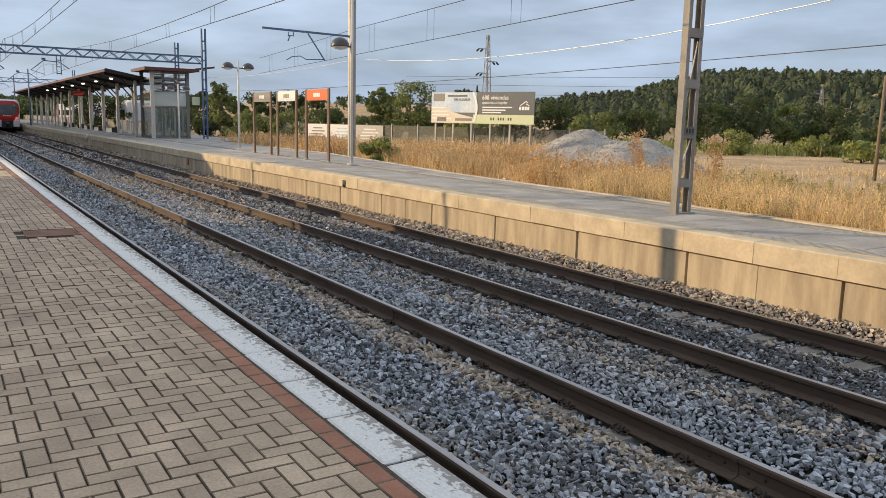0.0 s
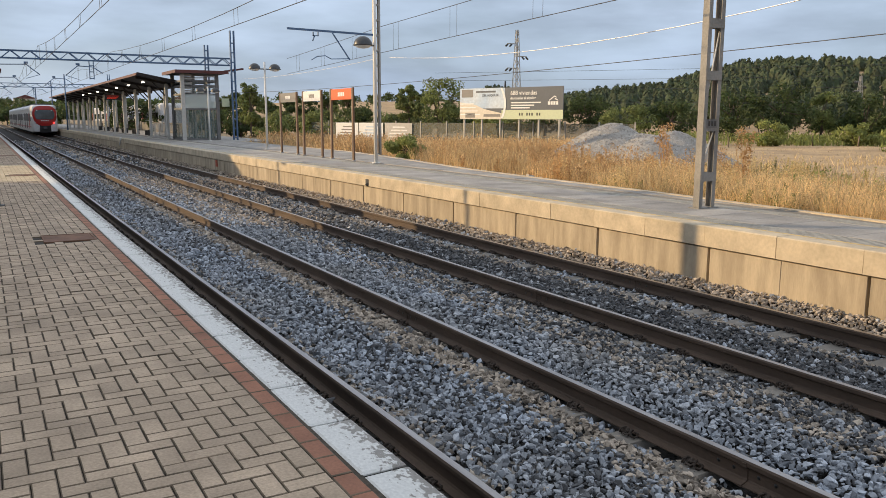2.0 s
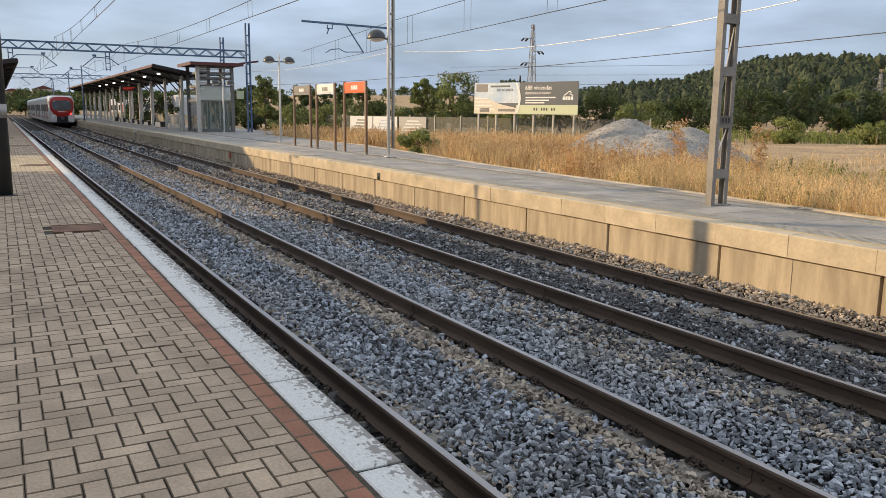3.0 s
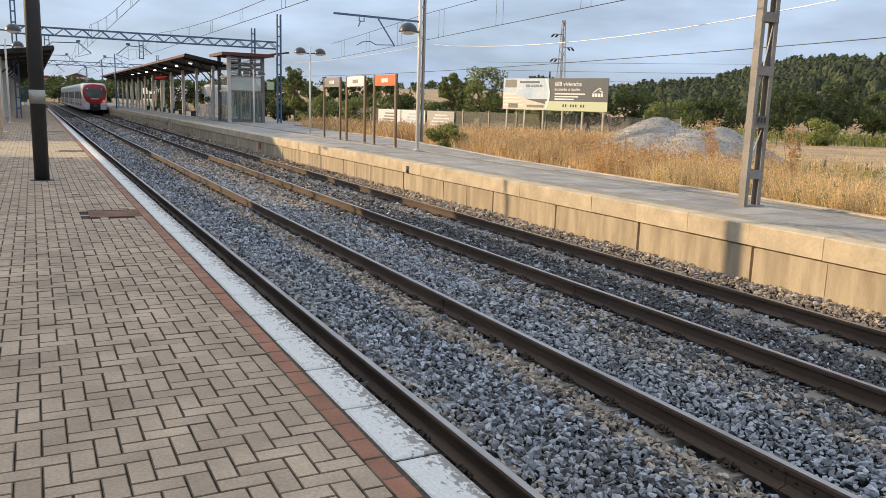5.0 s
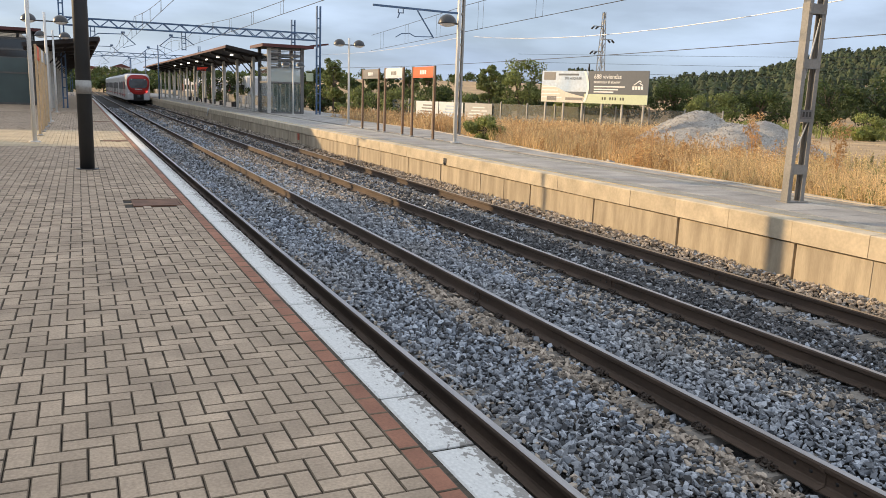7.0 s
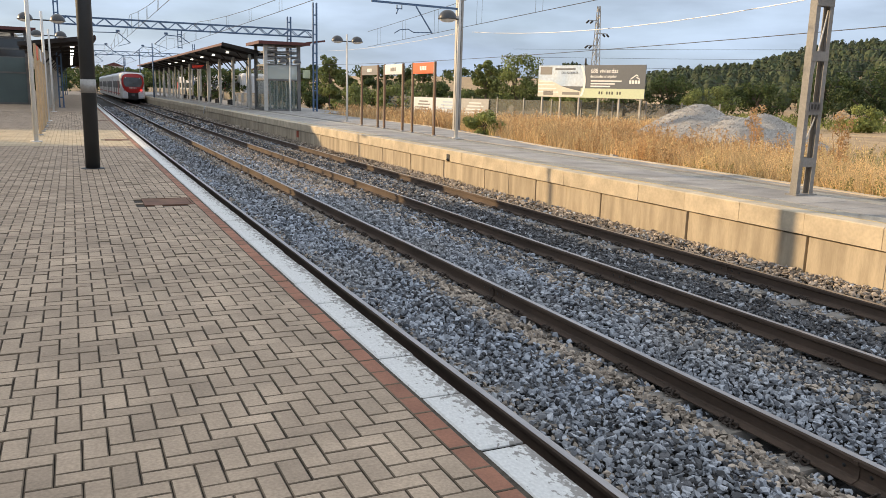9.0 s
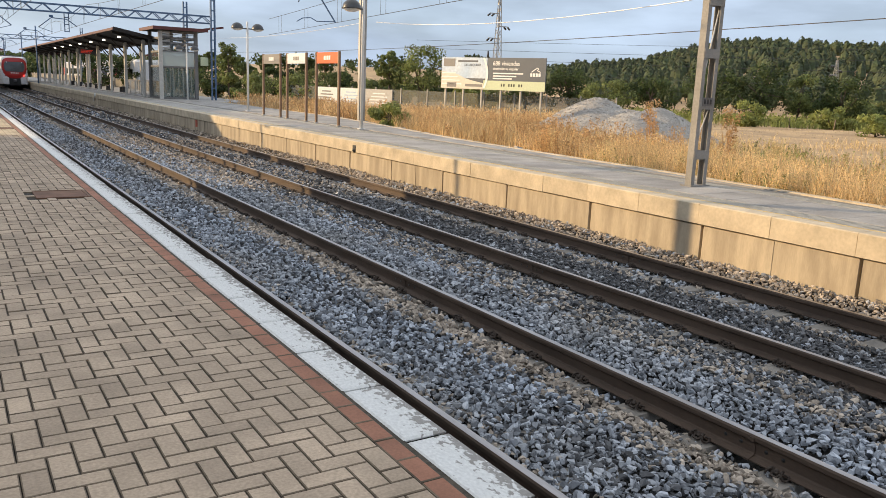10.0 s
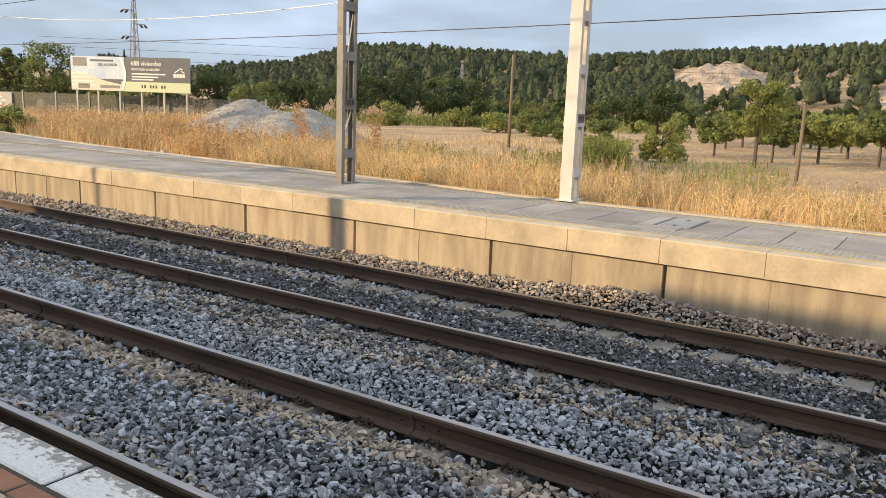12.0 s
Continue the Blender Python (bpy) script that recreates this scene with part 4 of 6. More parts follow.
part("strut", beam(bmesh.new(), (10.28, 0, 5.66), (11.03, 0, 4.62), 0.045, 0.045), "bluesteel", arm)
ins = bmesh.new()
box(ins, 9.43, 9.67, -0.03, 0.03, 5.50, 5.53)
box(ins, 9.43, 9.46, -0.03, 0.03, 5.50, 5.66)
box(ins, 9.64, 9.67, -0.03, 0.03, 5.50, 5.66)
rod(ins, (9.50, 0, 5.50), (9.42, 0, 5.30), 0.025)
part("insulator", ins, "bluesteel", arm)
reg = bmesh.new()
pts = [(9.35, 0, 4.55), (9.6, 0, 4.70), (9.95, 0, 4.74), (10.2, 0, 4.62), (11.03, 0, 4.66)]
for a, b in zip(pts, pts[1:]):
    rod(reg, a, b, 0.018, n=6)
part("steady_arm", reg, "bluesteel", arm)


def truss(name, label, y, x0, x1, z0, z1, bays):
    t = thing(name, label, "gantry", "track gantries", at=(0, y, 0))
    dy = 0.22
    for s in (-1, 1):
        for z in (z0, z1):
            part("chord", beam(bmesh.new(), (x0, s * dy, z), (x1, s * dy, z), 0.07, 0.07), "bluesteel", t)
        for k in range(bays):
            a, b = x0 + (x1 - x0) * k / bays, x0 + (x1 - x0) * (k + 1) / bays
            up = k % 2 == 0
            part("diagonal", beam(bmesh.new(), (a, s * dy, z0 if up else z1), (b, s * dy, z1 if up else z0), 0.045, 0.045), "bluesteel", t)
    for k in range(bays + 1):
        x = x0 + (x1 - x0) * k / bays
        part("tie", beam(bmesh.new(), (x, -dy, z1), (x, dy, z1), 0.04, 0.04), "bluesteel", t)
    for x in (-1.55, 3.75):
        d = bmesh.new()
        for s in (-0.12, 0.12):
            beam(d, (x + s, 0, z0), (x + s, 0, 4.55 if x > 0 else 5.0), 0.05, 0.05)
        for z in (5.4, 5.0, 4.6):
            if z > (4.5 if x > 0 else 4.95):
                beam(d, (x - 0.12, 0, z), (x + 0.12, 0, z), 0.05, 0.05)
        part("drop_post", d, "bluesteel", t)
    return t


truss("track_gantry", "blue-grey lattice gantry spanning both tracks", 54, -3.2, 12.4, 5.68, 6.12, 30)
truss("track_gantry", "blue-grey lattice gantry spanning both tracks", 112, -3.2, 12.4, 5.9, 6.35, 24)


def cantilever(y, x_post, x_wire, zc):
    t = thing("cantilever", "dark bent-tube cantilever holding the overhead wires", "cantilever", "overhead cantilevers", at=(0, y, 0))
    s = 1 if x_wire > x_post else -1
    tube = bmesh.new()
    pts = [(x_post, 0, zc + 0.55), (x_post + s * 0.7, 0, zc + 1.05), (x_wire, 0, zc + 1.1), (x_wire + s * 0.9, 0, zc + 0.35)]
    for a, b in zip(pts, pts[1:]):
        rod(tube, a, b, 0.035, n=6)
    part("tube", tube, "bluesteel", t)
    part("steady_arm", rod(bmesh.new(), (x_wire + s * 0.9, 0, zc + 0.35), (x_wire - s * 0.05, 0, zc + 0.05), 0.02, n=6), "bluesteel", t)
    bm = boxm(x_wire - 0.14, x_wire + 0.14, -0.05, 0.05, zc + 1.14, zc + 1.30)
    part("insulator", bm, "bluesteel", t)
    return t


for y in (69, 92, 128):
    cantilever(y, -1.6, 0.9, 5.1)
    cantilever(y, 6.3, 4.5, 5.1)
    post = thing("line_post", "slim dark post carrying a cantilever", "post", "cantilever posts", at=(6.5, {69: 104, 92: 124, 128: 160}[y], 0.7))
    part("shaft", rod(bmesh.new(), (0, 0, 0), (0, 0, 6.5), 0.09, 0.07, n=8), "bluesteel", post)


# ---- wires ----
def wire(name, label, pts, r, material, category="wire", group="overhead wires", n=5):
    cu = bpy.data.curves.new(name, "CURVE")
    cu.dimensions, cu.bevel_depth, cu.bevel_resolution = "3D", r, 1
    sp = cu.splines.new("POLY")
    sp.points.add(len(pts) - 1)
    for p, c in zip(sp.points, pts):
        p.co = (*c, 1)
    cu.materials.append(M[material])
    return tagged(new(name, cu), label, category, group)


def catenary(xa, xb, ya, yb, zc, zm_top, sag, spans, drop_r=0.006):
    """Contact wire, sagging carrier and droppers between support points."""
    f = lambda y: xa + (xb - xa) * (y - ya) / (yb - ya)
    ys = np.linspace(ya, yb, 60)

    def zm(y):
        for a, b in zip(spans, spans[1:]):
            if a <= y <= b:
                u = (y - a) / (b - a)
                return zm_top - sag * 4 * u * (1 - u)
        return zm_top
    wire("contact_wire", "dark copper contact wire above the track", [(f(y), y, zc) for y in (ya, yb)], 0.011, "wire")
    wire("carrier_wire", "dark sagging carrier wire above the track", [(f(y), y, zm(y)) for y in ys], 0.011, "wire")
    y = ya + 3
    while y < min(yb, 90):
        for d in (0, 0.45):
            wire("dropper", "thin dropper between carrier and contact wire", [(f(y), y + d, zc), (f(y), y + d, zm(y + d))], drop_r, "wire", "wire", "wire droppers")
        y += 5.6


SP = [-40, 4, 54, 69, 92, 112, 128, 180, 260]
catenary(0.42, 0.87, -40, 54, 5.30, 6.45, 0.75, SP)
catenary(0.87, 0.87, 54, 260, 5.30, 6.45, 0.75, SP)
catenary(4.57, 4.57, -40, 260, 5.05, 6.18, 0.66, SP)
catenary(8.7, 14.6, -2, 49, 4.97, 6.05, 0.15, [-40, 31, 80])
wire("feeder_cable", "bright aluminium feeder cable along the masts", [(12.4, y, 4.29 + 0.0043 * (y - 20.2) ** 2) for y in range(8, 31, 2)][::-1] + [(12.4, 2, 5.45), (12.4, -6, 6.3)], 0.012, "wire_white")
wire("feeder_cable", "bright aluminium feeder cable along the masts", [(12.4, y, 4.55 + 0.0016 * (y - 42) ** 2) for y in range(31, 54, 2)], 0.010, "wire_white")
wire("feeder_cable", "dark feeder cable along the masts", [(12.4, y, 3.635 + 0.00042 * (y - 30) ** 2) for y in range(-6, 55, 3)], 0.010, "wire")
for k, (z0, z1) in enumerate(((9.2, 10.0), (8.0, 8.4), (6.7, 6.8), (4.9, 4.6))):
    wire("distant_cable", "thin power cable beyond the field", [(60 + i * 9, 110 - i * 12, z0 + (z1 - z0) * i / 10 - 0.02 * (10 - i) * i) for i in range(14)], 0.022, "wire")


# ---- lamps ----
def dome(cx, cz, r):
    up, lo = bmesh.new(), bmesh.new()
    for bm, sign, f in ((up, 1, 0.95), (lo, -1, 0.36)):
        bmesh.ops.create_uvsphere(bm, u_segments=16, v_segments=10, radius=r)
        bmesh.ops.delete(bm, geom=[v for v in bm.verts if v.co.z * sign < -0.001], context="VERTS")
        for v in bm.verts:
            v.co = Vector((cx + v.co.x * (1 if sign > 0 else 0.9), v.co.y * (1 if sign > 0 else 0.9), cz + v.co.z * f))
        for fc in bm.faces:
            fc.smooth = True
    rod(up, (cx, 0, cz - 0.015), (cx, 0, cz + 0.02), r * 1.04, n=20)
    return up, lo


def lamp_post(at, h, arms, label, arm_z=None, r=0.27):
    t = thing("platform_lamp", label, "lamp post", "platform lamps", at=at)
    part("pole", rod(bmesh.new(), (0, 0, 0), (0, 0, h), 0.055, 0.045, n=12), "whitepole", t)
    part("base_plate", rod(bmesh.new(), (0, 0, 0), (0, 0, 0.03), 0.14, n=12), "whitepole", t)
    az = arm_z or h - 0.32
    for a in arms:
        part("arm", beam(bmesh.new(), (0, 0, az), (a, 0, az), 0.04, 0.05), "globe_dark", t)
        up, lo = dome(a, az, r)
        s = part("shade", up, "globe_dark", t, "dark domed lamp shade")
        part("bowl", lo, "globe_white", t, "opal lamp bowl")
    return t


lamp_post((9.24, 36.8, ZP), 4.05, (-0.48, 0.48), "white post with two dark domed lamps")
lamp_post((10.3, 52.0, ZP), 3.45, (-0.48, 0.48), "white post with two dark domed lamps by the lift")
lamp_post((8.78, 23.8, ZP), 6.3, (-0.42,), "tall white post with one dark domed lamp", arm_z=3.80, r=0.30)
for y, h in ((22.4, 4.75), (34.6, 4.1), (45.7, 4.1)):
    lamp_post((-3.56, y, ZP), h, (-0.55, 0.55), "white post with two dark domed lamps beside the sign row")

# ---- dark pole on the near platform ----
dp = thing("platform_pole", "dark grey steel pole with a pale band", "pole", at=(-2.425, 15.3, ZP))
part("shaft", rod(bmesh.new(), (0, 0, 0), (0, 0, 6.2), 0.120, 0.128, n=20), "black", dp)
part("band", rod(bmesh.new(), (0, 0, 1.31), (0, 0, 1.54), 0.126, 0.127, n=20), "galv", dp, "pale grey band")
part("base_ring", rod(bmesh.new(), (0, 0, 0), (0, 0, 0.012), 0.19, n=20), "black", dp)


# ---- station name signs ----
def station_sign(x, y0, y1, board, label, text_mat):
    t = thing("station_sign", label, "sign", "station signs", at=(x, (y0 + y1) / 2, ZP))
    w = (y1 - y0) / 2
    for s in (-1, 1):
        # near-platform posts take the copy with reflected light painted in
        p = part("post", boxm(-0.03, 0.03, s * w - 0.055, s * w + 0.055, 0, 2.52, bev=0.008), "post_brown" if x > 0 else "post_tan", t)
        part("edge_strip", boxm(-0.034, 0.034, s * w + 0.056, s * w + 0.072, 0, 2.50), "galv", p)
        part("foot", rod(bmesh.new(), (0, s * w, 0), (0, s * w, 0.04), 0.09, 0.07, n=10), "galv", t)
    part("board", boxm(-0.025, 0.025, -w + 0.056, w - 0.056, 2.12, 2.50, bev=0.004), board, t)
    bm = bmesh.new()
    for a, b in ((-0.30, -0.16), (-0.13, 0.02), (0.05, 0.16), (0.19, 0.32)):
        box(bm, -0.029, -0.0255, a * 0.9, b * 0.9, 2.24, 2.38)
    part("lettering", bm, text_mat, t)
    return t


for x in (8.62, -3.55):
    station_sign(x, 25.25, 27.2, "orange", "orange station sign on two bronze posts", "signwhite")
    station_sign(x, 28.15, 30.1, "signwhite", "white station sign on two bronze posts", "signgrey")
    station_sign(x, 30.85, 32.85, "signgrey", "grey station sign on two bronze posts", "signwhite")


# ---- canopies ----
def canopy(x_edge, z_edge, x_back, z_back, y0, y1, cols, label, step):
    t = thing("platform_canopy", label, "canopy", "platform canopies")
    s = 1 if x_back > x_edge else -1
    bm = extrude_profile(bmesh.new(), [(x_edge, z_edge), (x_back, z_back), (x_back, z_back + 0.12), (x_edge, z_edge + 0.12)], y0, y1)
    part("roof", bm, "roofunder", t)
    part("fascia", boxm(min(x_edge, x_edge - s * 0.04), max(x_edge, x_edge - s * 0.04), y0 - 0.02, y1, z_edge - 0.03, z_edge + 0.13), "roofred", t)
    bm = extrude_profile(bmesh.new(), [(x_edge, z_edge - 0.03), (x_back, z_back - 0.03), (x_back, z_back + 0.18), (x_edge, z_edge + 0.18)], y0 - 0.06, y0 - 0.02)
    part("end_fascia", bm, "roofunder", t)
    zr = lambda x: z_edge + (z_back - z_edge) * (x - x_edge) / (x_back - x_edge)
    y = y0 + 1.2
    i = 0
    while y < y1:
        part("rafter", beam(bmesh.new(), (x_edge + s * 0.1, y, z_edge - 0.1), (x_back, y, z_back - 0.1), 0.1, 0.16), "roofunder", t)
        for x in cols:
            part("column", boxm(x - 0.09, x + 0.09, y - 0.12, y + 0.12, ZP, zr(x) - 0.1, bev=0.02), "column", t)
            part("bracket", beam(bmesh.new(), (x, y, zr(x) - 1.0), (x - s * 0.9, y, zr(x - s * 0.9) - 0.15), 0.06, 0.08), "roofunder", t)
        if y < 100:
            part("lamp", rod(bmesh.new(), (x_edge + s * 1.1, y + step / 2, z_edge - 0.34), (x_edge + s * 1.1, y + step / 2, z_edge - 0.26), 0.11, n=10), "lamp", t, "round glowing canopy lamp")
        y += step
        i += 1
    return t


part("canopy_paving", boxm(XB, 14.5, 50, 190, -0.5, ZP - 0.003), "slab_far", far)
canopy(6.7, 5.0, 10.1, 4.36, 56.0, 131.0, (8.75, 9.85), "dark red-edged canopy on pale columns over the far platform", 6.3)
canopy(-1.4, 4.5, -5.0, 4.0, 46.0, 116.0, (-3.9,), "dark red-edged canopy over the near platform", 6.0)


def railing(x0, x1, y0, y1, label):
    t = thing("railing", label, "railing", "platform railings", at=(x0, y0, ZP))
    d = Vector((x1 - x0, y1 - y0, 0))
    for z in (0.12, 1.0):
        part("rail_bar", beam(bmesh.new(), (0, 0, z), (d.x, d.y, z), 0.05, 0.05), "column", t)
    n = int(d.length / 0.34)
    for k in range(n + 1):
        c = d * k / n
        part("upright", rod(bmesh.new(), (c.x, c.y, 0), (c.x, c.y, 1.0), 0.016 if k % 5 else 0.035, n=6), "column", t)


railing(9.6, 9.6, 57.8, 68, "pale steel railing behind the canopy columns")
for k, y in enumerate((70, 76.5, 82.8, 89, 95.5, 101.5)):
    t = thing("bench", "dark metal platform bench under the canopy", "bench", "platform benches", at=(9.7, y, ZP))
    part("seat", boxm(-0.22, 0.22, -0.85, 0.85, 0.41, 0.46, bev=0.01), "black", t)
    part("backrest", boxm(0.20, 0.25, -0.85, 0.85, 0.50, 0.85, bev=0.01), "black", t)
    for s in (-0.7, 0.7):
        part("leg", boxm(-0.2, 0.2, s - 0.03, s + 0.03, 0, 0.41), "black", t)
disp = thing("departure_display", "black hanging display with red text under the canopy", "display", at=(7.7, 74.5, 3.95))
part("case", boxm(-0.70, 0.70, -0.08, 0.08, -0.22, 0.22, bev=0.02), "black", disp)
bm = bmesh.new()
for i in range(3):
    box(bm, -0.52, 0.25 + 0.1 * i, -0.088, -0.081, -0.14 + i * 0.11, -0.10 + i * 0.11)
part("text_line", bm, "ledred", disp)
part("hanger", rod(bmesh.new(), (0, 0, 0.28), (0, 0, 0.75), 0.03, n=6), "black", disp)
# long shelter wall and fence behind the far platform
bw = thing("perimeter_wall", "grey panelled wall behind the far platform", "wall")
part("panel_wall", boxm(13.6, 13.8, 72, 200, 0.2, 1.7), "coregrey", bw)
for k in range(20):
    part("pier", boxm(13.5, 13.6, 72 + k * 6.2, 72.4 + k * 6.2, 0.2, 1.8), "column", bw)


# ---- lift towers ----
def lift_tower(x0, x1, y0, y1, h, label, slate):
    t = thing("lift_tower", label, "lift tower", "lift towers", at=(0, 0, ZP))
    for x in (x0, x1):
        for y in (y0, y1):
            part("corner_post", boxm(x - 0.11, x + 0.11, y - 0.11, y + 0.11, 0, h, bev=0.015), "mast_dark", t)
    for z in (0.06, 2.05, 2.5, 3.0, 3.55, h - 0.5) if slate else (0.06, 2.05, 3.0, 3.55, h - 0.5):
        for s, (a, b) in enumerate((((x0, y0), (x1, y0)), ((x0, y0), (x0, y1)), ((x1, y0), (x1, y1)), ((x0, y1), (x1, y1)))):
            part("transom", beam(bmesh.new(), (*a, z), (*b, z), 0.09, 0.12), "mast_dark", t)
    for a in ((x0 + .1, x1 - .1, y0 - .015, y0 + .015), (x0 + .1, x1 - .1, y1 - .015, y1 + .015), (x0 - .015, x0 + .015, y0 + .1, y1 - .1), (x1 - .015, x1 + .015, y0 + .1, y1 - .1)):
        p = part("pane", boxm(*a, 2.12, h - 0.55), "darkglass" if slate else "glass", t, "dark glass wall" if slate else "clear glass wall")
        q = part("pane", boxm(*a, 0.12, 2.0), "wallgreen" if slate else "tintglass", t)
    part("frosted_band", boxm(x0 + .12, x1 - .12, y0 - .05, y0 - .03, 2.1, 3.0), "frost" if not slate else "wallgreen", t, "pale translucent panel")
    part("door", boxm(x0 + 0.6, x1 - 0.6, y0 + 0.5, y0 + 0.58, 0.05, 2.0), "tintglass", t, "tinted glass lift door")
    part("clad_pier", boxm(x0 - 0.13, x0 + 0.12, y0 - 0.12, y0 - 0.02, 0, h - 0.1), "black" if slate else "column", t, "pale cladding pier")
    for k in range(5):
        part("louvre", beam(bmesh.new(), (x0, y0 - .06, h - 0.42 + k * 0.08), (x1, y0 - .06, h - 0.42 + k * 0.08), 0.05, 0.03), "column" if k % 2 and not slate else "mast_dark", t)
    if not slate:
        for k in range(9):
            part("cladding_slat", boxm(x0 - 0.03, x0 + 0.62, y0 - 0.045, y0 - 0.02, 3.02 + k * 0.145, 3.13 + k * 0.145, bev=0.004), "galv", t, "grey cladding slat")
        # pale upright strips imitate reflections in the lower panes
        for k, xa in enumerate((0.30, 0.62, 0.80, 1.15, 1.42, 1.74, 1.95)):
            part("glazing_bar", boxm(x0 + xa, x0 + xa + (0.05 if k % 2 else 0.10), y0 + 0.30, y0 + 0.33, 0.12, 1.98), "column", t, "pale strip standing for a reflection in the glass")
        part("notice_box", boxm(x1 + 0.25, x1 + 0.75, y0 - 0.2, y0 - 0.1, 2.2, 2.75, bev=0.02), "bb_green", t, "pale green notice box")
        part("notice_arm", beam(bmesh.new(), (x1, y0 - 0.12, 2.5), (x1 + 0.3, y0 - 0.12, 2.5), 0.05, 0.05), "mast_dark", t)
    part("roof", boxm(x0 - 0.5, x1 + 0.6, y0 - 0.6, y1 + 0.6, h, h + 0.14), "roofunder", t)
    part("roof_edge", boxm(x0 - 0.55, x1 + 0.65, y0 - 0.65, y0 - 0.6, h - 0.02, h + 0.18), "roofred", t)
    part("roof_edge", boxm(x0 - 0.55, x0 - 0.5, y0 - 0.6, y1 + 0.6, h - 0.02, h + 0.18), "roofred", t)
    part("guide_mast", boxm(x0 + 1.2, x0 + 1.4, y1 - 0.5, y1 - 0.3, 0, h - 0.05), "mast_dark", t)
    return t


lift_tower(9.15, 11.4, 54.0, 57.0, 4.35, "glass and steel lift tower with a dark red roof", False)
lift_tower(-7.4, -5.2, 60.0, 63.0, 4.75, "grey-green panelled lift tower with a dark red roof", True)
part("roof_bracket", beam(bmesh.new(), (12.0, 54.2, 4.55), (13.3, 54.2, 4.75), 0.1, 0.12), "roofred", bpy.data.objects["lift_tower"])


# ---- commuter train ----
def car_section(bm, y, wx, z0, z1, rr=0.45, seg=4):
    pts = [(-wx, z0), (-wx, z1 - rr)]
    for k in range(1, seg):
        a = math.pi / 2 * k / seg
        pts.append((-wx + rr * (1 - math.cos(a)), z1 - rr + rr * math.sin(a)))
    pts.append((-wx + rr, z1))
    pts += [(-x, z) for x, z in pts[::-1]]
    return [bm.verts.new((x, y, z)) for x, z in pts]


def train(x, y0, cars=4):
    t = thing("commuter_train", "white and red electric commuter train standing on the far track", "train", at=(x, y0, 0))
    L = 20.2
    for c in range(cars):
        ya, yb = c * (L + 0.5), c * (L + 0.5) + L
        bm = bmesh.new()
        stations = [(ya, 1.47, 0.42, 3.75), (yb, 1.47, 0.42, 3.75)]
        if c == 0:
            stations = [(ya, 1.20, 0.75, 3.30), (ya + 0.25, 1.38, 0.45, 3.62), (ya + 1.0, 1.47, 0.42, 3.75), (yb, 1.47, 0.42, 3.75)]
        rings = [car_section(bm, *s) for s in stations]
        for a, b in zip(rings, rings[1:]):
            for i in range(len(a) - 1):
                bm.faces.new((a[i], a[i + 1], b[i + 1], b[i]))
            bm.faces.new((a[-1], a[0], b[0], b[-1]))
        bm.faces.new(rings[0])
        bm.faces.new(rings[-1])
        bmesh.ops.recalc_face_normals(bm, faces=bm.faces)
        body = part("car_body", bm, "trainwhite", t)
        for s in (-1, 1):
            part("window_band", boxm(min(s * 1.465, s * 1.485), max(s * 1.465, s * 1.485), ya + 1.8, yb - 0.8, 1.75, 2.65), "traingrey", body)
            for dy in (4.5, 10.0, 15.5):
                part("door", boxm(min(s * 1.48, s * 1.50), max(s * 1.48, s * 1.50), ya + dy, ya + dy + 1.3, 0.75, 2.75), "trainred" if c == 0 and dy < 5 else "traingrey", body)
            part("stripe", boxm(min(s * 1.47, s * 1.482), max(s * 1.47, s * 1.482), ya + 1.6, yb, 0.95, 1.08), "trainred", body)
        part("roof_pod", boxm(-0.9, 0.9, ya + 4, yb - 4, 3.74, 3.92, bev=0.06), "traingrey", t)
        part("underframe", boxm(-1.3, 1.3, ya + 0.8, yb, 0.25, 0.6), "trainblack", t)
        for dy in (3.0, 16.5):
            b = part("bogie", boxm(-1.15, 1.15, ya + dy - 1.4, ya + dy + 1.4, 0.2, 0.7, bev=0.08), "trainblack", t)
            for w in (-0.95, 0.95):
                for s in (-0.87, 0.87):
                    part("wheel", rod(bmesh.new(), (s - 0.06, ya + dy + w, 0.43), (s + 0.06, ya + dy + w, 0.43), 0.43, n=16), "trainblack", b)
    # nose
    ring = bmesh.new()
    outer, inner = [], []
    for k in range(24):
        a = 2 * math.pi * k / 24
        ex = math.copysign(abs(math.cos(a)) ** 0.6, math.cos(a))
        ez = math.copysign(abs(math.sin(a)) ** 0.6, math.sin(a))
        chin = 1 - 0.30 * smooth(0.15, 0.95, -ez)
        outer.append(ring.verts.new((1.36 * ex * chin, -0.02, 2.36 + 1.26 * ez)))
        inner.append(ring.verts.new((1.10 * ex * chin, -0.10, 2.36 + 0.86 * ez)))
    for k in range(24):
        ring.faces.new((outer[k], outer[(k + 1) % 24], inner[(k + 1) % 24], inner[k]))
    ring.faces.new(inner[::-1])
    bmesh.ops.recalc_face_normals(ring, faces=ring.faces)
    nose = part("nose_surround", ring, "trainred", t, "rounded red cab front")
    ws = bmesh.new()
    pts = [(-0.90, -0.14, 1.95), (0.90, -0.14, 1.95), (1.10, -0.13, 2.3), (1.12, -0.13, 2.75), (0.95, -0.11, 3.12), (-0.95, -0.11, 3.12), (-1.12, -0.13, 2.75), (-1.10, -0.13, 2.3)]
    ws.faces.new([ws.verts.new(p) for p in pts])
    ext = bmesh.ops.extrude_face_region(ws, geom=ws.faces[:])
    bmesh.ops.translate(ws, verts=[v for v in ext["geom"] if isinstance(v, bmesh.types.BMVert)], vec=(0, 0.06, 0))
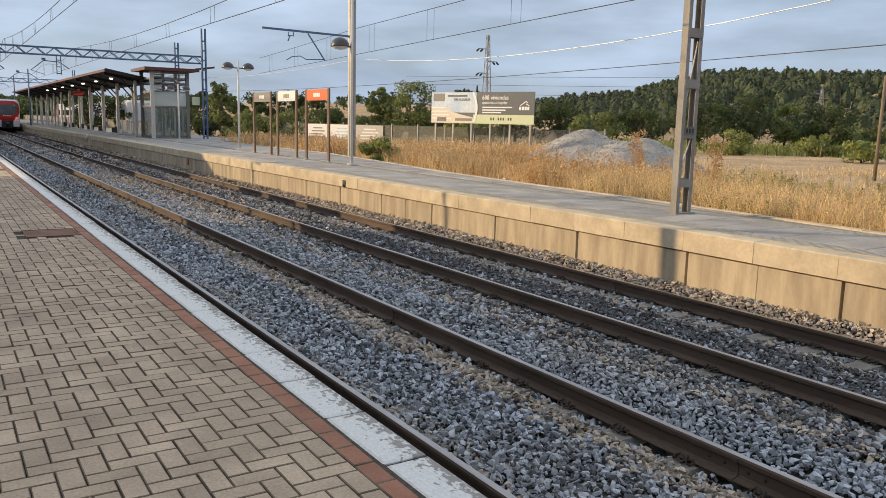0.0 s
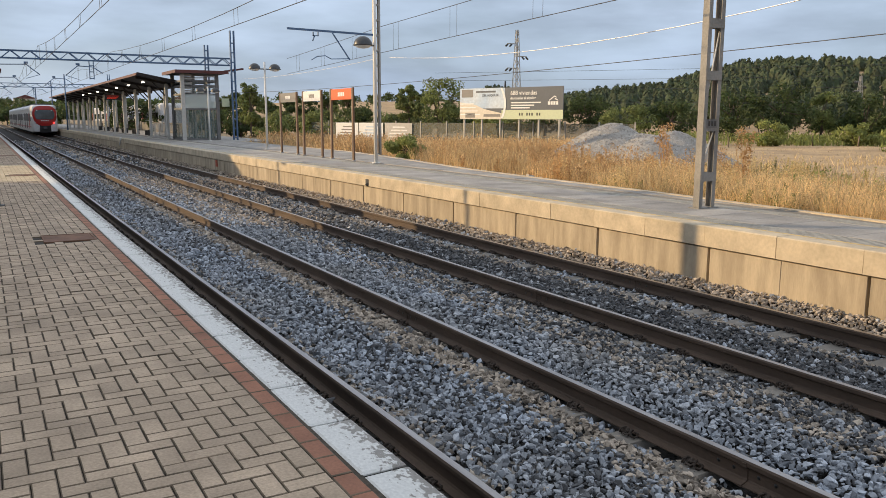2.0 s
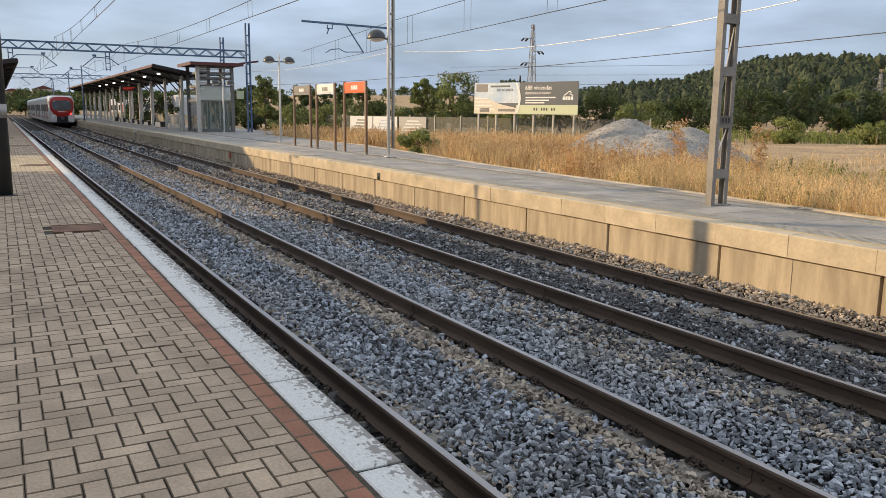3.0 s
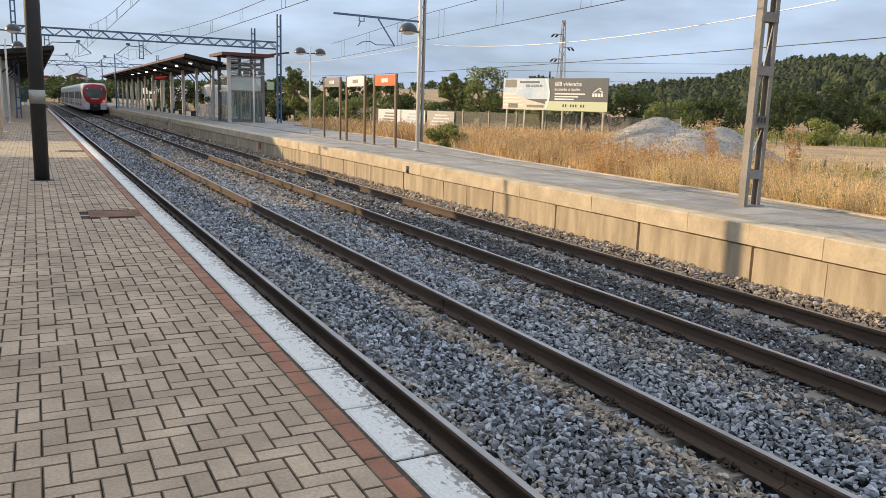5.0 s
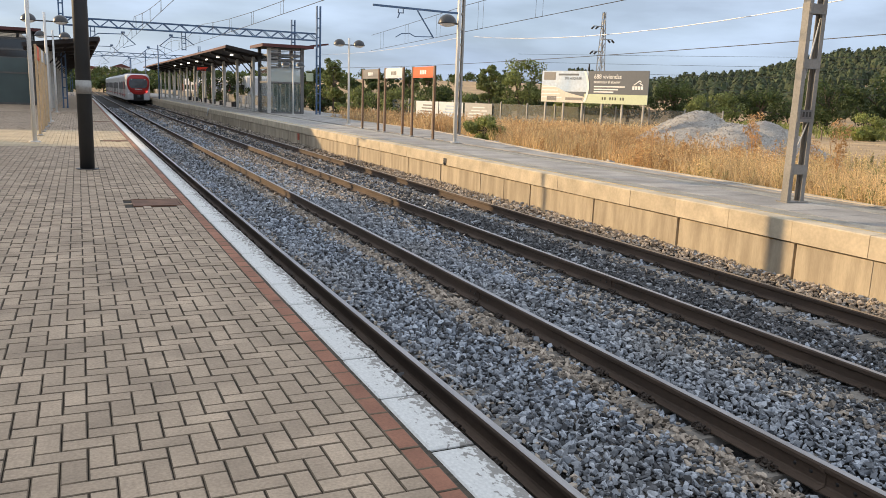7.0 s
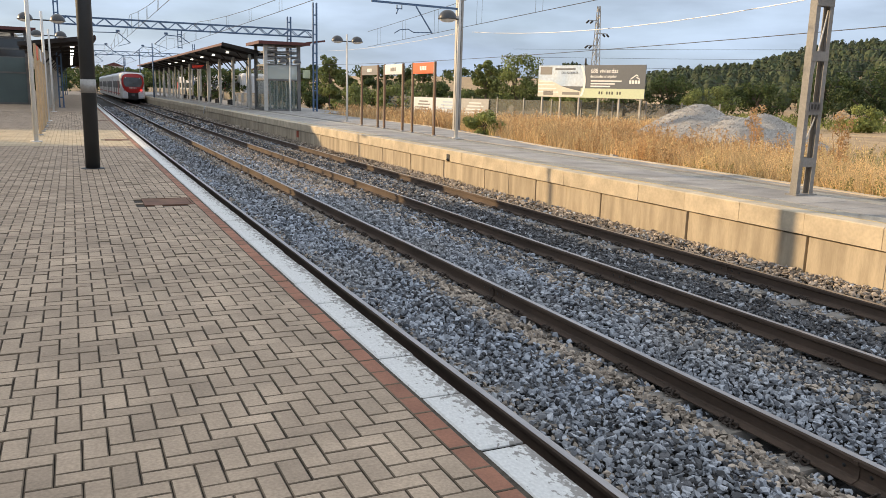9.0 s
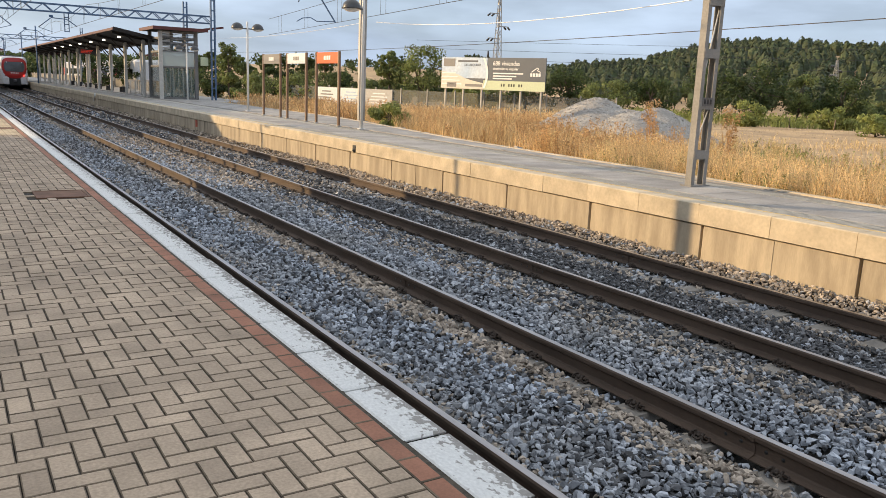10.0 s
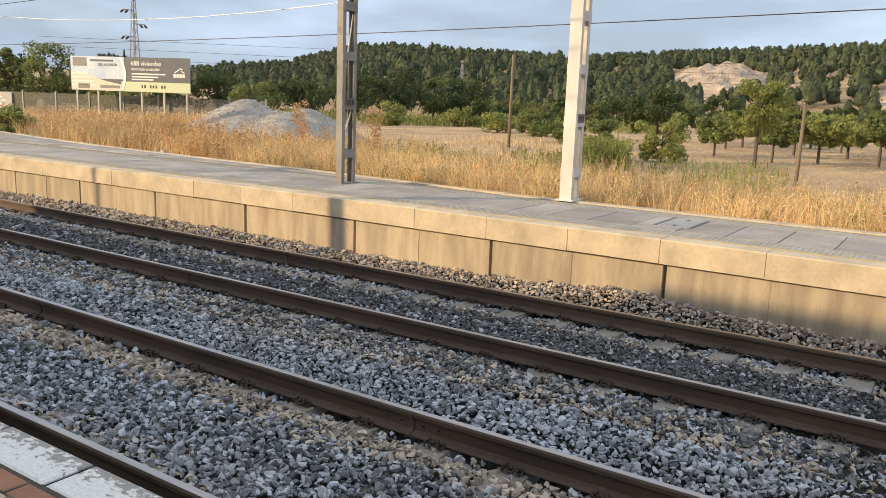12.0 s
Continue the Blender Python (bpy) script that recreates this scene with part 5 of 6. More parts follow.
    bmesh.ops.recalc_face_normals(ws, faces=ws.faces)
    part("windscreen", ws, "cabglass", nose)
    part("wiper", beam(bmesh.new(), (-0.5, -0.16, 2.08), (0.1, -0.16, 2.4), 0.02, 0.03), "trainblack", nose)
    bm = bmesh.new()
    for k in range(5):
        box(bm, -0.42 + k * 0.18, -0.30 + k * 0.18, -0.135, -0.115, 1.74, 1.86)
    part("front_marks", bm, "signwhite", nose)
    for s in (-1, 1):
        part("tail_lamp", rod(bmesh.new(), (s * 0.98, -0.16, 1.52), (s * 0.98, -0.06, 1.52), 0.09, n=10), "redlamp" if s > 0 else "trainred", nose, "red tail lamp")
        part("marker_lamp", rod(bmesh.new(), (s * 0.82, -0.12, 3.05), (s * 0.82, -0.04, 3.05), 0.06, n=8), "signwhite", nose)
        part("skirt", boxm(min(s * 0.62, s * 1.3), max(s * 0.62, s * 1.3), -0.05, 0.4, 0.42, 1.3, bev=0.08), "trainwhite", t)
    part("coupler_recess", boxm(-0.62, 0.62, -0.03, 0.3, 0.35, 1.25), "trainblack", t)
    part("coupler", boxm(-0.18, 0.18, -0.45, 0.1, 0.75, 1.05, bev=0.04), "traingrey", t)
    return t


train(4.57, 111.0)

# a second train stabled behind the far platform
pk = thing("parked_carriage", "white carriage with dark windows stabled behind the far platform", "carriage", at=(15.6, 88.0, 0))
part("car_body", boxm(-1.45, 1.45, 0, 58, 0.75, 3.75, bev=0.25), "trainwhite", pk)
part("underframe", boxm(-1.2, 1.2, 1, 57, 0.1, 0.75), "trainblack", pk)
for k in range(11):
    part("window", boxm(-1.475, -1.44, 1.6 + k * 5.2, 4.9 + k * 5.2, 1.95, 2.75), "darkglass", pk)
    if k % 3 == 1:
        part("door", boxm(-1.48, -1.445, 5.2 + k * 5.2, 6.5 + k * 5.2, 0.85, 2.85), "trainred", pk)


# ---- billboard and fence ----
def oriented(name, label, category, a, b, z, group="", kind=""):
    """A thing whose local x runs from plan point a to b and whose front looks back at the tracks."""
    d = Vector((b[0] - a[0], b[1] - a[1], 0))
    t = thing(name, label, category, group, kind, at=(a[0], a[1], z), rz=math.degrees(math.atan2(d.y, d.x)))
    return t, d.length


bb, BL = oriented("billboard", "large housing billboard on steel posts in dry grass", "billboard", (34.1, 60.0), (37.4, 49.8), 0.0)
z0, z1 = 2.15, 4.75
part("panel", boxm(0, BL, 0.0, 0.06, z0, z1), "bb_grey", bb)
part("green_strip", boxm(BL * 0.43, BL, -0.012, -0.002, z0, z0 + 0.75), "bb_green", bb, "pale green strip")
part("sky_print", boxm(0, BL * 0.46, -0.016, -0.006, z0 + 0.9, z1), "bb_sky", bb, "printed blue sky picture")
bm = bmesh.new()
pts = [(0, z0), (BL * 0.43, z0), (BL * 0.43, z0 + 0.5), (BL * 0.30, z0 + 0.75), (BL * 0.24, z0 + 0.9), (BL * 0.17, z0 + 1.2), (0, z0 + 1.45)]
bm.faces.new([bm.verts.new((x, -0.022, z)) for x, z in pts])
part("house_print", bm, "bb_cream", bb, "printed pale apartment block")
bm = bmesh.new()
for k in range(4):
    box(bm, 0.05, BL * (0.15 + 0.02 * k), -0.028, -0.024, z0 + 1.25 - k * 0.3, z0 + 1.34 - k * 0.3)
part("balcony_print", bm, "bb_white", bb)
for xa, xb, za, zb in ((0.06, 0.16, 0.12, 0.5), (0.25, 0.42, 0.2, 0.42), (0.02, 0.14, 1.85, 2.5)):
    part("dark_print", boxm(BL * xa, BL * xb, -0.028, -0.024, z0 + za, z0 + zb), "signgrey", bb)
bm = bmesh.new()
prev = None
for k in range(9):
    u = k / 8
    xx = BL * (0.40 + 0.055 * math.sin(math.pi * (0.15 + 0.75 * u)))
    cur = (bm.verts.new((xx, -0.03, z0 + 0.1 + u * 2.48)), bm.verts.new((xx + 0.22, -0.03, z0 + 0.1 + u * 2.48)))
    if prev:
        bm.faces.new((prev[0], prev[1], cur[1], cur[0]))
    prev = cur
part("swoosh_print", bm, "bb_white", bb)
for k, (xa, xb, zz, hh) in enumerate(((0.52, 0.80, 1.30, 0.10), (0.52, 0.74, 1.08, 0.10), (0.52, 0.70, 0.88, 0.10), (0.17, 0.37, 2.22, 0.15))):
    part("text_line", boxm(BL * xa, BL * xb, -0.012 if k < 3 else -0.024, -0.002, z0 + zz, z0 + zz + hh), "bb_white" if k < 3 else "bb_grey", bb)
bm = bmesh.new()
for k in range(9):
    if k not in (2, 6):
        box(bm, BL * 0.60 + k * 0.25, BL * 0.60 + k * 0.25 + 0.13, -0.02, -0.013, z0 + 0.30, z0 + 0.52)
part("number_line", bm, "ink", bb)
for k in range(4):
    part("emblem_block", boxm(BL * 0.865 + k * 0.26, BL * 0.865 + k * 0.26 + 0.2, -0.012, -0.002, z0 + 1.15, z0 + 1.42, bev=0.003), "bb_white", bb)
for a, b in (((0.875, 1.50), (0.925, 1.84)), ((0.925, 1.64), (0.955, 1.50)), ((0.925, 1.84), (0.94, 1.72))):
    part("emblem_stroke", beam(bmesh.new(), (BL * a[0], -0.006, z0 + a[1]), (BL * b[0], -0.006, z0 + b[1]), 0.012, 0.07), "bb_white", bb)
for words, size, x, z, key in (("688 viviendas", 0.50, 0.515, 1.98, "bb_white"), ("destinadas al alquiler", 0.31, 0.515, 1.62, "bb_white"), ("DEL ALQUILER", 0.27, 0.235, 1.90, "bb_grey")):
    fc = bpy.data.curves.new("headline", "FONT")
    fc.body, fc.size, fc.extrude, fc.offset = words, size, 0.004, 0.003
    fc.materials.append(M[key])
    hl = new("headline", fc)
    hl.parent = bb
    hl.matrix_basis = pose(BL * x, -0.014 if key == "bb_white" else -0.026, z0 + z, 90, 0, 0)
for k in range(6):
    part("post", boxm(0.4 + k * (BL - 0.8) / 5 - 0.07, 0.4 + k * (BL - 0.8) / 5 + 0.07, 0.07, 0.2, -0.5, z1 - 0.1), "galv", bb)
part("lamp_arm", rod(bmesh.new(), (BL * 0.46, 0.03, z1), (BL * 0.46, 0.03, z1 + 0.55), 0.09, 0.06, n=8), "black", bb)

m = bpy.data.materials.new("wire mesh")
m.use_nodes = True
bs = m.node_tree.nodes["Principled BSDF"]
bs.inputs["Base Color"].default_value, bs.inputs["Alpha"].default_value, bs.inputs["Roughness"].default_value = (0.22, 0.22, 0.18, 1), 0.45, 0.7
M["mesh"] = m
fen, FL = oriented("wire_fence", "grey wire mesh fence on slim posts", "fence", (27.5, 80.0), (41.5, 46.0), 0.0)
for k in range(13):
    part("post", boxm(k * FL / 12 - 0.05, k * FL / 12 + 0.05, -0.05, 0.05, -0.5, 1.95), "galv", fen)
part("mesh_panel", boxm(0, FL, -0.01, 0.01, -0.3, 1.8), "mesh", fen)
for i, (a, b, k) in enumerate(((0.115, 0.20, "bb_white"), (0.203, 0.29, "bb_white"), (0.297, 0.39, "signgrey"))):
    bn = thing("fence_banner", ("white printed banner tied to the fence", "pale blue and white banner tied to the fence", "grey-white banner tied to the fence")[i], "banner", "fence banners", at=tuple(fen.location), rz=math.degrees(fen.rotation_euler.z))
    part("sheet", boxm(FL * a, FL * b, -0.10, -0.08, 0.15, 1.75), "bb_white" if i < 2 else "column", bn)
    bm = bmesh.new()
    for j in range(4):
        box(bm, FL * a + 0.4 + 0.2 * j, FL * b - 0.6 - 0.3 * (j % 2), -0.108, -0.102, 0.4 + j * 0.3, 0.52 + j * 0.3)
    part("print_line", bm, ("signgrey", "bb_sky", "bb_white")[i], bn)


# ---- gravel heap ----
HEAP = ((42.3, 34.5, 2.05, 3.3), (46.4, 33.0, 1.75, 3.0), (44.3, 33.8, 1.62, 3.0), (44.9, 31.2, 1.62, 2.6))
HEAP = [(*at_polar(a, r)[:2], top, rad) for a, r, top, rad in HEAP]
HX, HY = sum(h[0] for h in HEAP) / 4, sum(h[1] for h in HEAP) / 4


def heap_z(x, y):
    h = -0.4
    for cx, cy, top, rad in HEAP:
        d = math.hypot(x - cx, y - cy)
        h = max(h, top - top * (math.sqrt(d * d + 0.25) - 0.5) / rad)
    return h + 0.07 * noise.noise((x * 1.1, y * 1.1, 2)) + 0.03 * noise.noise((x * 4, y * 4, 2))


def heap():
    bm = bmesh.new()
    n = 110
    grid = [[bm.verts.new((HX - 7 + 14 * i / n, HY - 7 + 14 * j / n, heap_z(HX - 7 + 14 * i / n, HY - 7 + 14 * j / n))) for i in range(n + 1)] for j in range(n + 1)]
    for a, b in zip(grid, grid[1:]):
        for i in range(n):
            bm.faces.new((a[i], a[i + 1], b[i + 1], b[i]))
    for f in bm.faces:
        f.smooth = True
    return bm


hp = tagged(part("gravel_heap", heap(), "gravel"), "heap of pale grey gravel with two peaks behind dry grass", "gravel heap")
rng = np.random.default_rng(8)
hx, hy = HX + rng.uniform(-6, 6, 40000), HY + rng.uniform(-6, 6, 40000)
hz = np.array([heap_z(a, b) for a, b in zip(hx, hy)])
k = hz > 0.1
hc = np.stack([hx[k], hy[k], hz[k]], 1)
cube = np.array([(-1, -1, -1), (1, -1, -1), (1, 1, -1), (-1, 1, -1), (-1, -1, 1), (1, -1, 1), (1, 1, 1), (-1, 1, 1)], float)
fc = np.array([(0, 3, 2, 1), (4, 5, 6, 7), (0, 1, 5, 4), (1, 2, 6, 5), (2, 3, 7, 6), (3, 0, 4, 7)])
pick = rng.integers(0, 40, len(hc))
hv = STONES[6][0][pick] * (0.036 * rng.lognormal(0, 0.35, len(hc)))[:, None, None] + hc[:, None, :]
st = new("heap_stone", raw_mesh("heap_stone", hv.reshape(-1, 3), (STONES[6][1][pick] + (np.arange(len(hc)) * 6)[:, None, None]).reshape(-1, 3), "heapstone"))
st.parent = hp
st["kind"] = "stuff"


# ---- vegetation ----
def leaf_cloud(centres, radii, per, size, rng, squash=0.8, facing=1.1):
    """Many small leaf quads on the shells of clumps."""
    n = len(centres) * per
    c = np.repeat(np.asarray(centres, float), per, 0)
    r = np.repeat(np.asarray(radii, float), per)
    d = rng.normal(size=(n, 3))
    d /= np.linalg.norm(d, axis=1)[:, None]
    p = c + d * (r * rng.uniform(0.45, 1.08, n) ** 0.7)[:, None] * np.array([1, 1, squash])
    a = rng.normal(size=(n, 3)) * 0.6 + d * facing
    a /= np.linalg.norm(a, axis=1)[:, None]
    b = np.cross(a, rng.normal(size=(n, 3)))
    b /= np.linalg.norm(b, axis=1)[:, None]
    e = np.cross(a, b)
    s = (size * rng.uniform(0.6, 1.4, n))[:, None]
    v = np.stack([p - b * s, p - e * s * 0.55, p + b * s, p + e * s * 0.55], 1).reshape(-1, 3)
    q = np.arange(n * 4).reshape(-1, 4)
    return v, q


def tree(name, label, category, at, h, rad, material, seed, trunk_h=0.3, leaves=90, clumps=26, leaf=0.10, squash=0.8, lean=0.0, group=""):
    rng = np.random.default_rng(seed)
    t = thing(name, label, category, group or category + "s", at=at)
    bm = bmesh.new()
    top = Vector((lean * h, 0, h * 0.72))
    rod(bm, (0, 0, -0.3), (lean * h * trunk_h, 0, h * trunk_h), rad * 0.065, rad * 0.05, n=8)
    fork = Vector((lean * h * trunk_h, 0, h * trunk_h))
    rod(bm, fork, top, rad * 0.045, rad * 0.015, n=7)
    cen, rr = [], []
    for k in range(clumps):
        a = rng.uniform(0, 2 * math.pi)
        u = rng.uniform(0, 1) ** 0.6
        zz = h * (trunk_h + 0.08 + (1 - trunk_h - 0.12) * rng.uniform(0, 1))
        taper = math.sqrt(max(0.08, 1 - ((zz - h * (trunk_h + 1) / 2) / (h * (1 - trunk_h) / 2 + 0.05)) ** 2))
        c = (lean * zz + rad * 0.95 * u * taper * math.cos(a), rad * 0.95 * u * taper * math.sin(a), zz)
        cen.append(c)
        rr.append(rad * rng.uniform(0.15, 0.36))
        if k < 9:
            rod(bm, fork + (top - fork) * (k / 9) * 0.8, c, rad * 0.03, rad * 0.01, n=5)
    part("trunk", bm, "bark", t)
    v, q = leaf_cloud(cen, rr, leaves, leaf, rng, squash)
    cr = new("crown", raw_mesh("crown", v, q, material))
    cr.parent = t
    return t


TREES = [
    ("tree", "round leafy green tree behind the fence", 29.9, 76, 5.7, 2.9, "leaf", 0.2), ("tree", "slim green tree behind the fence", 27.8, 77, 5.3, 1.3, "leaf", 0.35),
    ("tree", "dark green tree behind the lift", 16.7, 74, 5.0, 1.35, "leaf", 0.25), ("bush", "low green bush beyond the fence", 18.5, 80, 2.6, 2.4, "leaf", 0.05),
    ("bush", "low green bush beyond the fence", 21.3, 86, 2.7, 2.8, "leaf", 0.05), ("bush", "low dark bush beyond the fence", 24.5, 92, 3.1, 2.2, "leaf_dark", 0.05),
    ("bush", "yellowish bush beyond the fence", 33.4, 84, 2.6, 2.4, "leaf_yellow", 0.05), ("bush", "low green bush beyond the fence", 26.4, 90, 2.4, 2.3, "leaf", 0.05),
    ("tree", "dark leafy tree at the field's edge", 37.5, 96, 4.6, 3.4, "leaf_dark", 0.1), ("tree", "dark leafy tree at the field's edge", 40.6, 98, 4.9, 3.6, "leaf_dark", 0.1),
    ("tree", "green leafy tree at the field's edge", 43.2, 90, 3.4, 3.0, "leaf", 0.1), ("tree", "dark leafy tree at the field's edge", 46.0, 94, 4.2, 3.4, "leaf_dark", 0.1),
    ("tree", "broad dark tree at the field's edge", 50.2, 84, 4.8, 3.2, "leaf_dark", 0.1), ("tree", "broad dark tree at the field's edge", 53.2, 85, 5.3, 3.4, "leaf_dark", 0.1),
    ("tree", "yellow-green tree at the field's edge", 55.6, 86, 4.6, 2.4, "leaf", 0.15), ("tree", "broad dark tree at the field's edge", 58.0, 86, 4.4, 3.0, "leaf_dark", 0.1),
    ("bush", "yellow-green bush at the field's edge", 52.4, 70, 1.8, 1.6, "leaf_yellow", 0.03), ("bush", "yellow-green bush at the field's edge", 57.6, 71, 1.7, 1.7, "leaf_yellow", 0.03),
    ("bush", "yellow-green bush at the field's edge", 60.2, 62, 1.5, 1.5, "leaf_yellow", 0.03), ("bush", "low green bush at the field's edge", 63.0, 58, 1.8, 1.8, "leaf", 0.03),
    ("bush", "green bush near the orchard", 65.0, 47, 1.3, 1.2, "leaf", 0.03), ("bush", "green bush near the orchard", 67.5, 44, 1.7, 1.15, "leaf", 0.03),
    ("tree", "broad dark tree in the orchard", 71.3, 56, 3.9, 2.35, "leaf_dark", 0.12), ("tree", "broad dark tree in the orchard", 75.6, 64, 3.3, 1.9, "leaf_dark", 0.12),
    ("bush", "round yellow-green bush in front of the orchard", 71.7, 35, 1.95, 1.3, "leaf_yellow", 0.04), ("bush", "dry green bush at the grass edge", 66.6, 30, 0.9, 0.9, "leaf_yellow", 0.03),
    ("tree", "small orchard tree with a forked trunk", 75.2, 42, 1.9, 1.05, "leaf", 0.35), ("tree", "slender yellow-green tree in the orchard", 77.8, 34, 3.4, 1.35, "leaf_yellow", 0.36),
    ("tree", "small green orchard tree with a leaning trunk", 81.7, 40, 2.15, 1.15, "leaf_yellow", 0.38), ("tree", "small yellow tree in the orchard", 85.2, 40, 2.2, 1.2, "leaf", 0.4),
    ("tree", "small green tree in the orchard", 78.9, 39, 2.0, 1.0, "leaf", 0.35), ("tree", "small green tree in the orchard", 88.0, 40, 2.4, 1.5, "leaf", 0.4),
    ("bush", "green weed clump on the platform's grass edge", 27.6, 33.0, 0.95, 0.85, "leaf_yellow", 0.02),
    ("bush", "dark green bush behind the far platform", 8.6, 100, 4.2, 3.0, "leaf_dark", 0.05), ("bush", "dark green bush behind the far platform", 10.6, 92, 3.6, 2.6, "leaf_dark", 0.05),
]
for k, (az, r) in enumerate(((75.9, 50), (77.0, 54), (80.2, 47), (83.4, 46), (83.0, 53), (86.6, 48), (87.3, 56), (81.2, 58), (89.6, 50), (79.4, 62))):
    TREES.append(("tree", "small green orchard tree with a leaning trunk", az, r, 2.1 + 0.1 * (k % 3), 1.25 + 0.1 * (k % 2), ("leaf", "leaf_yellow")[k % 2], 0.3))
rnd = random.Random(77)
for k in range(22):
    TREES.append(("bush", "dark green bush in the scrub beyond the fence", 11.5 + k * 1.15 + rnd.uniform(-.4, .4), rnd.uniform(82, 125), rnd.uniform(2.0, 4.0), rnd.uniform(1.8, 3.2), rnd.choice(("leaf_dark", "leaf_dark", "weed")), 0.05))
for k in range(30):
    TREES.append(("bush", "dark green bush in the scrub below the wood", 58 + k * 1.15 + rnd.uniform(-.5, .5), rnd.uniform(78, 125), rnd.uniform(1.6, 3.2), rnd.uniform(1.8, 3.4), rnd.choice(("leaf_dark", "leaf", "leaf_dark", "weed")), 0.05))
for i, (nm, lab, az, r, h, rad, mt, th) in enumerate(TREES):
    big = nm == "tree"
    tree(nm, lab, nm, at_polar(az, r), h, rad, mt, 100 + i, trunk_h=th, leaves=210 if r < 60 else 110, clumps=34 if big else 24, leaf=0.0014 * r + 0.012, lean=(0.16 if i % 2 else -0.14) if "leaning" in lab else 0.0)


def pine_crown(x, y, z, h, w, rng, n):
    """Needle tufts over a tapering rounded crown, with ragged tiers."""
    u = rng.uniform(0, 1, n) ** 0.8
    a = rng.uniform(0, 2 * np.pi, n)
    tier = 0.86 + 0.22 * np.sin(u * 21 + rng.uniform(0, 6)) * rng.uniform(0.4, 1, n)
    rr = w * np.sqrt(np.clip(1 - np.abs(u * 1.28 - 0.28) ** 2.0, 0.03, 1)) * tier * rng.uniform(0.72, 1.05, n)
    p = np.stack([x + rr * np.cos(a), y + rr * np.sin(a), z + h * (0.22 + 0.78 * u)], 1)
    d = np.stack([np.cos(a), np.sin(a), 0.2 + 0.9 * u], 1) + rng.normal(0, 0.30, (n, 3))
    d /= np.linalg.norm(d, axis=1)[:, None]
    b = np.cross(d, rng.normal(size=(n, 3)))
    b /= np.linalg.norm(b, axis=1)[:, None]
    e = np.cross(d, b)
    s = (w * (0.17 if n > 100 else 0.23) * rng.uniform(0.6, 1.35, n))[:, None]
    tufts = np.stack([p - b * s, p - e * s * 0.7, p + b * s, p + e * s * 0.7], 1).reshape(-1, 3)
    # the dense inside of the crown
    us = np.array([0.0, 0.16, 0.42, 0.70, 0.97])
    rad = w * 0.86 * np.sqrt(np.clip(1 - np.abs(us * 1.28 - 0.28) ** 2.0, 0.01, 1)) * rng.uniform(0.8, 1.08, 5)
    rad[0] *= 0.35
    rad[-1] *= 0.25
    an = np.arange(6) * np.pi / 3 + rng.uniform(0, 1)
    ring = np.stack([x + rad[:, None] * np.cos(an) * rng.uniform(0.85, 1.12, (5, 6)), y + rad[:, None] * np.sin(an) * rng.uniform(0.85, 1.12, (5, 6)),
                     z + h * (0.20 + 0.78 * us)[:, None] + rng.normal(0, 0.03 * h, (5, 6))], 2)
    nxt = np.roll(ring, -1, axis=1)
    core = np.stack([ring[:-1], nxt[:-1], nxt[1:], ring[1:]], 2).reshape(-1, 3)
    return np.concatenate([tufts, core])


def pine_wood(count, seed):
    rng = np.random.default_rng(seed)
    vs, tv = [], []
    while len(vs) < count:
        az, r = rng.uniform(33, 104), 130 + 340 * rng.uniform(0, 1) ** 0.75
        if az < 42 and r < 230:
            continue
        if 74 < az < 92 and r < 185 and rng.uniform(0, 1) < 0.7:
            continue
        if in_bank(az, r):
            continue
        x, y, z = at_polar(az, r)
        h = rng.uniform(3.6, 7.0) * (0.75 + 0.25 * smooth(120, 260, r))
        w = h * rng.uniform(0.24, 0.37)
        vs.append(pine_crown(x, y, z, h, w, rng, 104 if r < 240 else 52))
        b = 0.12
        tv.append(np.array([(x - b, y, z - 0.5), (x + b, y, z - 0.5), (x + b * .6, y, z + h * 0.6), (x - b * .6, y, z + h * 0.6)]))
    vs, tv = np.concatenate(vs), np.concatenate(tv)
    ob = new("pine_wood", raw_mesh("pine_wood", vs, np.arange(len(vs)).reshape(-1, 4), "pine"))
    tagged(ob, "dense dark green pine wood covering the hill", "wood", kind="stuff")
    st = new("pine_trunks", raw_mesh("pine_trunks", tv, np.arange(len(tv)).reshape(-1, 4), "bark"))
    tagged(st, "brown trunks of the pine wood", "tree trunks", kind="stuff")


BANKS = ((75.1, 3.3, 255, 48, 4.5), (80.0, 0.8, 232, 16, 2.0), (86.4, 2.3, 215, 20, 3.0))   # bearing, half width, distance, half depth, height


def bank_edge(az, r, c):
    """0 in the middle of a bare bank, 1 at its ragged rim."""
    x, y = math.sin(radians(az)) * r, math.cos(radians(az)) * r
    return math.hypot((az - c[0]) / c[1], (r - c[2]) / c[3]) * (1 + 0.35 * noise.noise((x * 0.07, y * 0.07, 11)))


def in_bank(az, r):
    return any(bank_edge(az, r + (18 if r < c[2] else 0), c) < 0.92 for c in BANKS)


pine_wood(3900, 5)
M["bank"] = mat("pale bare earth", (0.46, 0.37, 0.28), 0.95, second=(0.27, 0.20, 0.14), amount=0.42, scale=0.16, fine=0.9, bump=0.6, fine_vary=0.3)
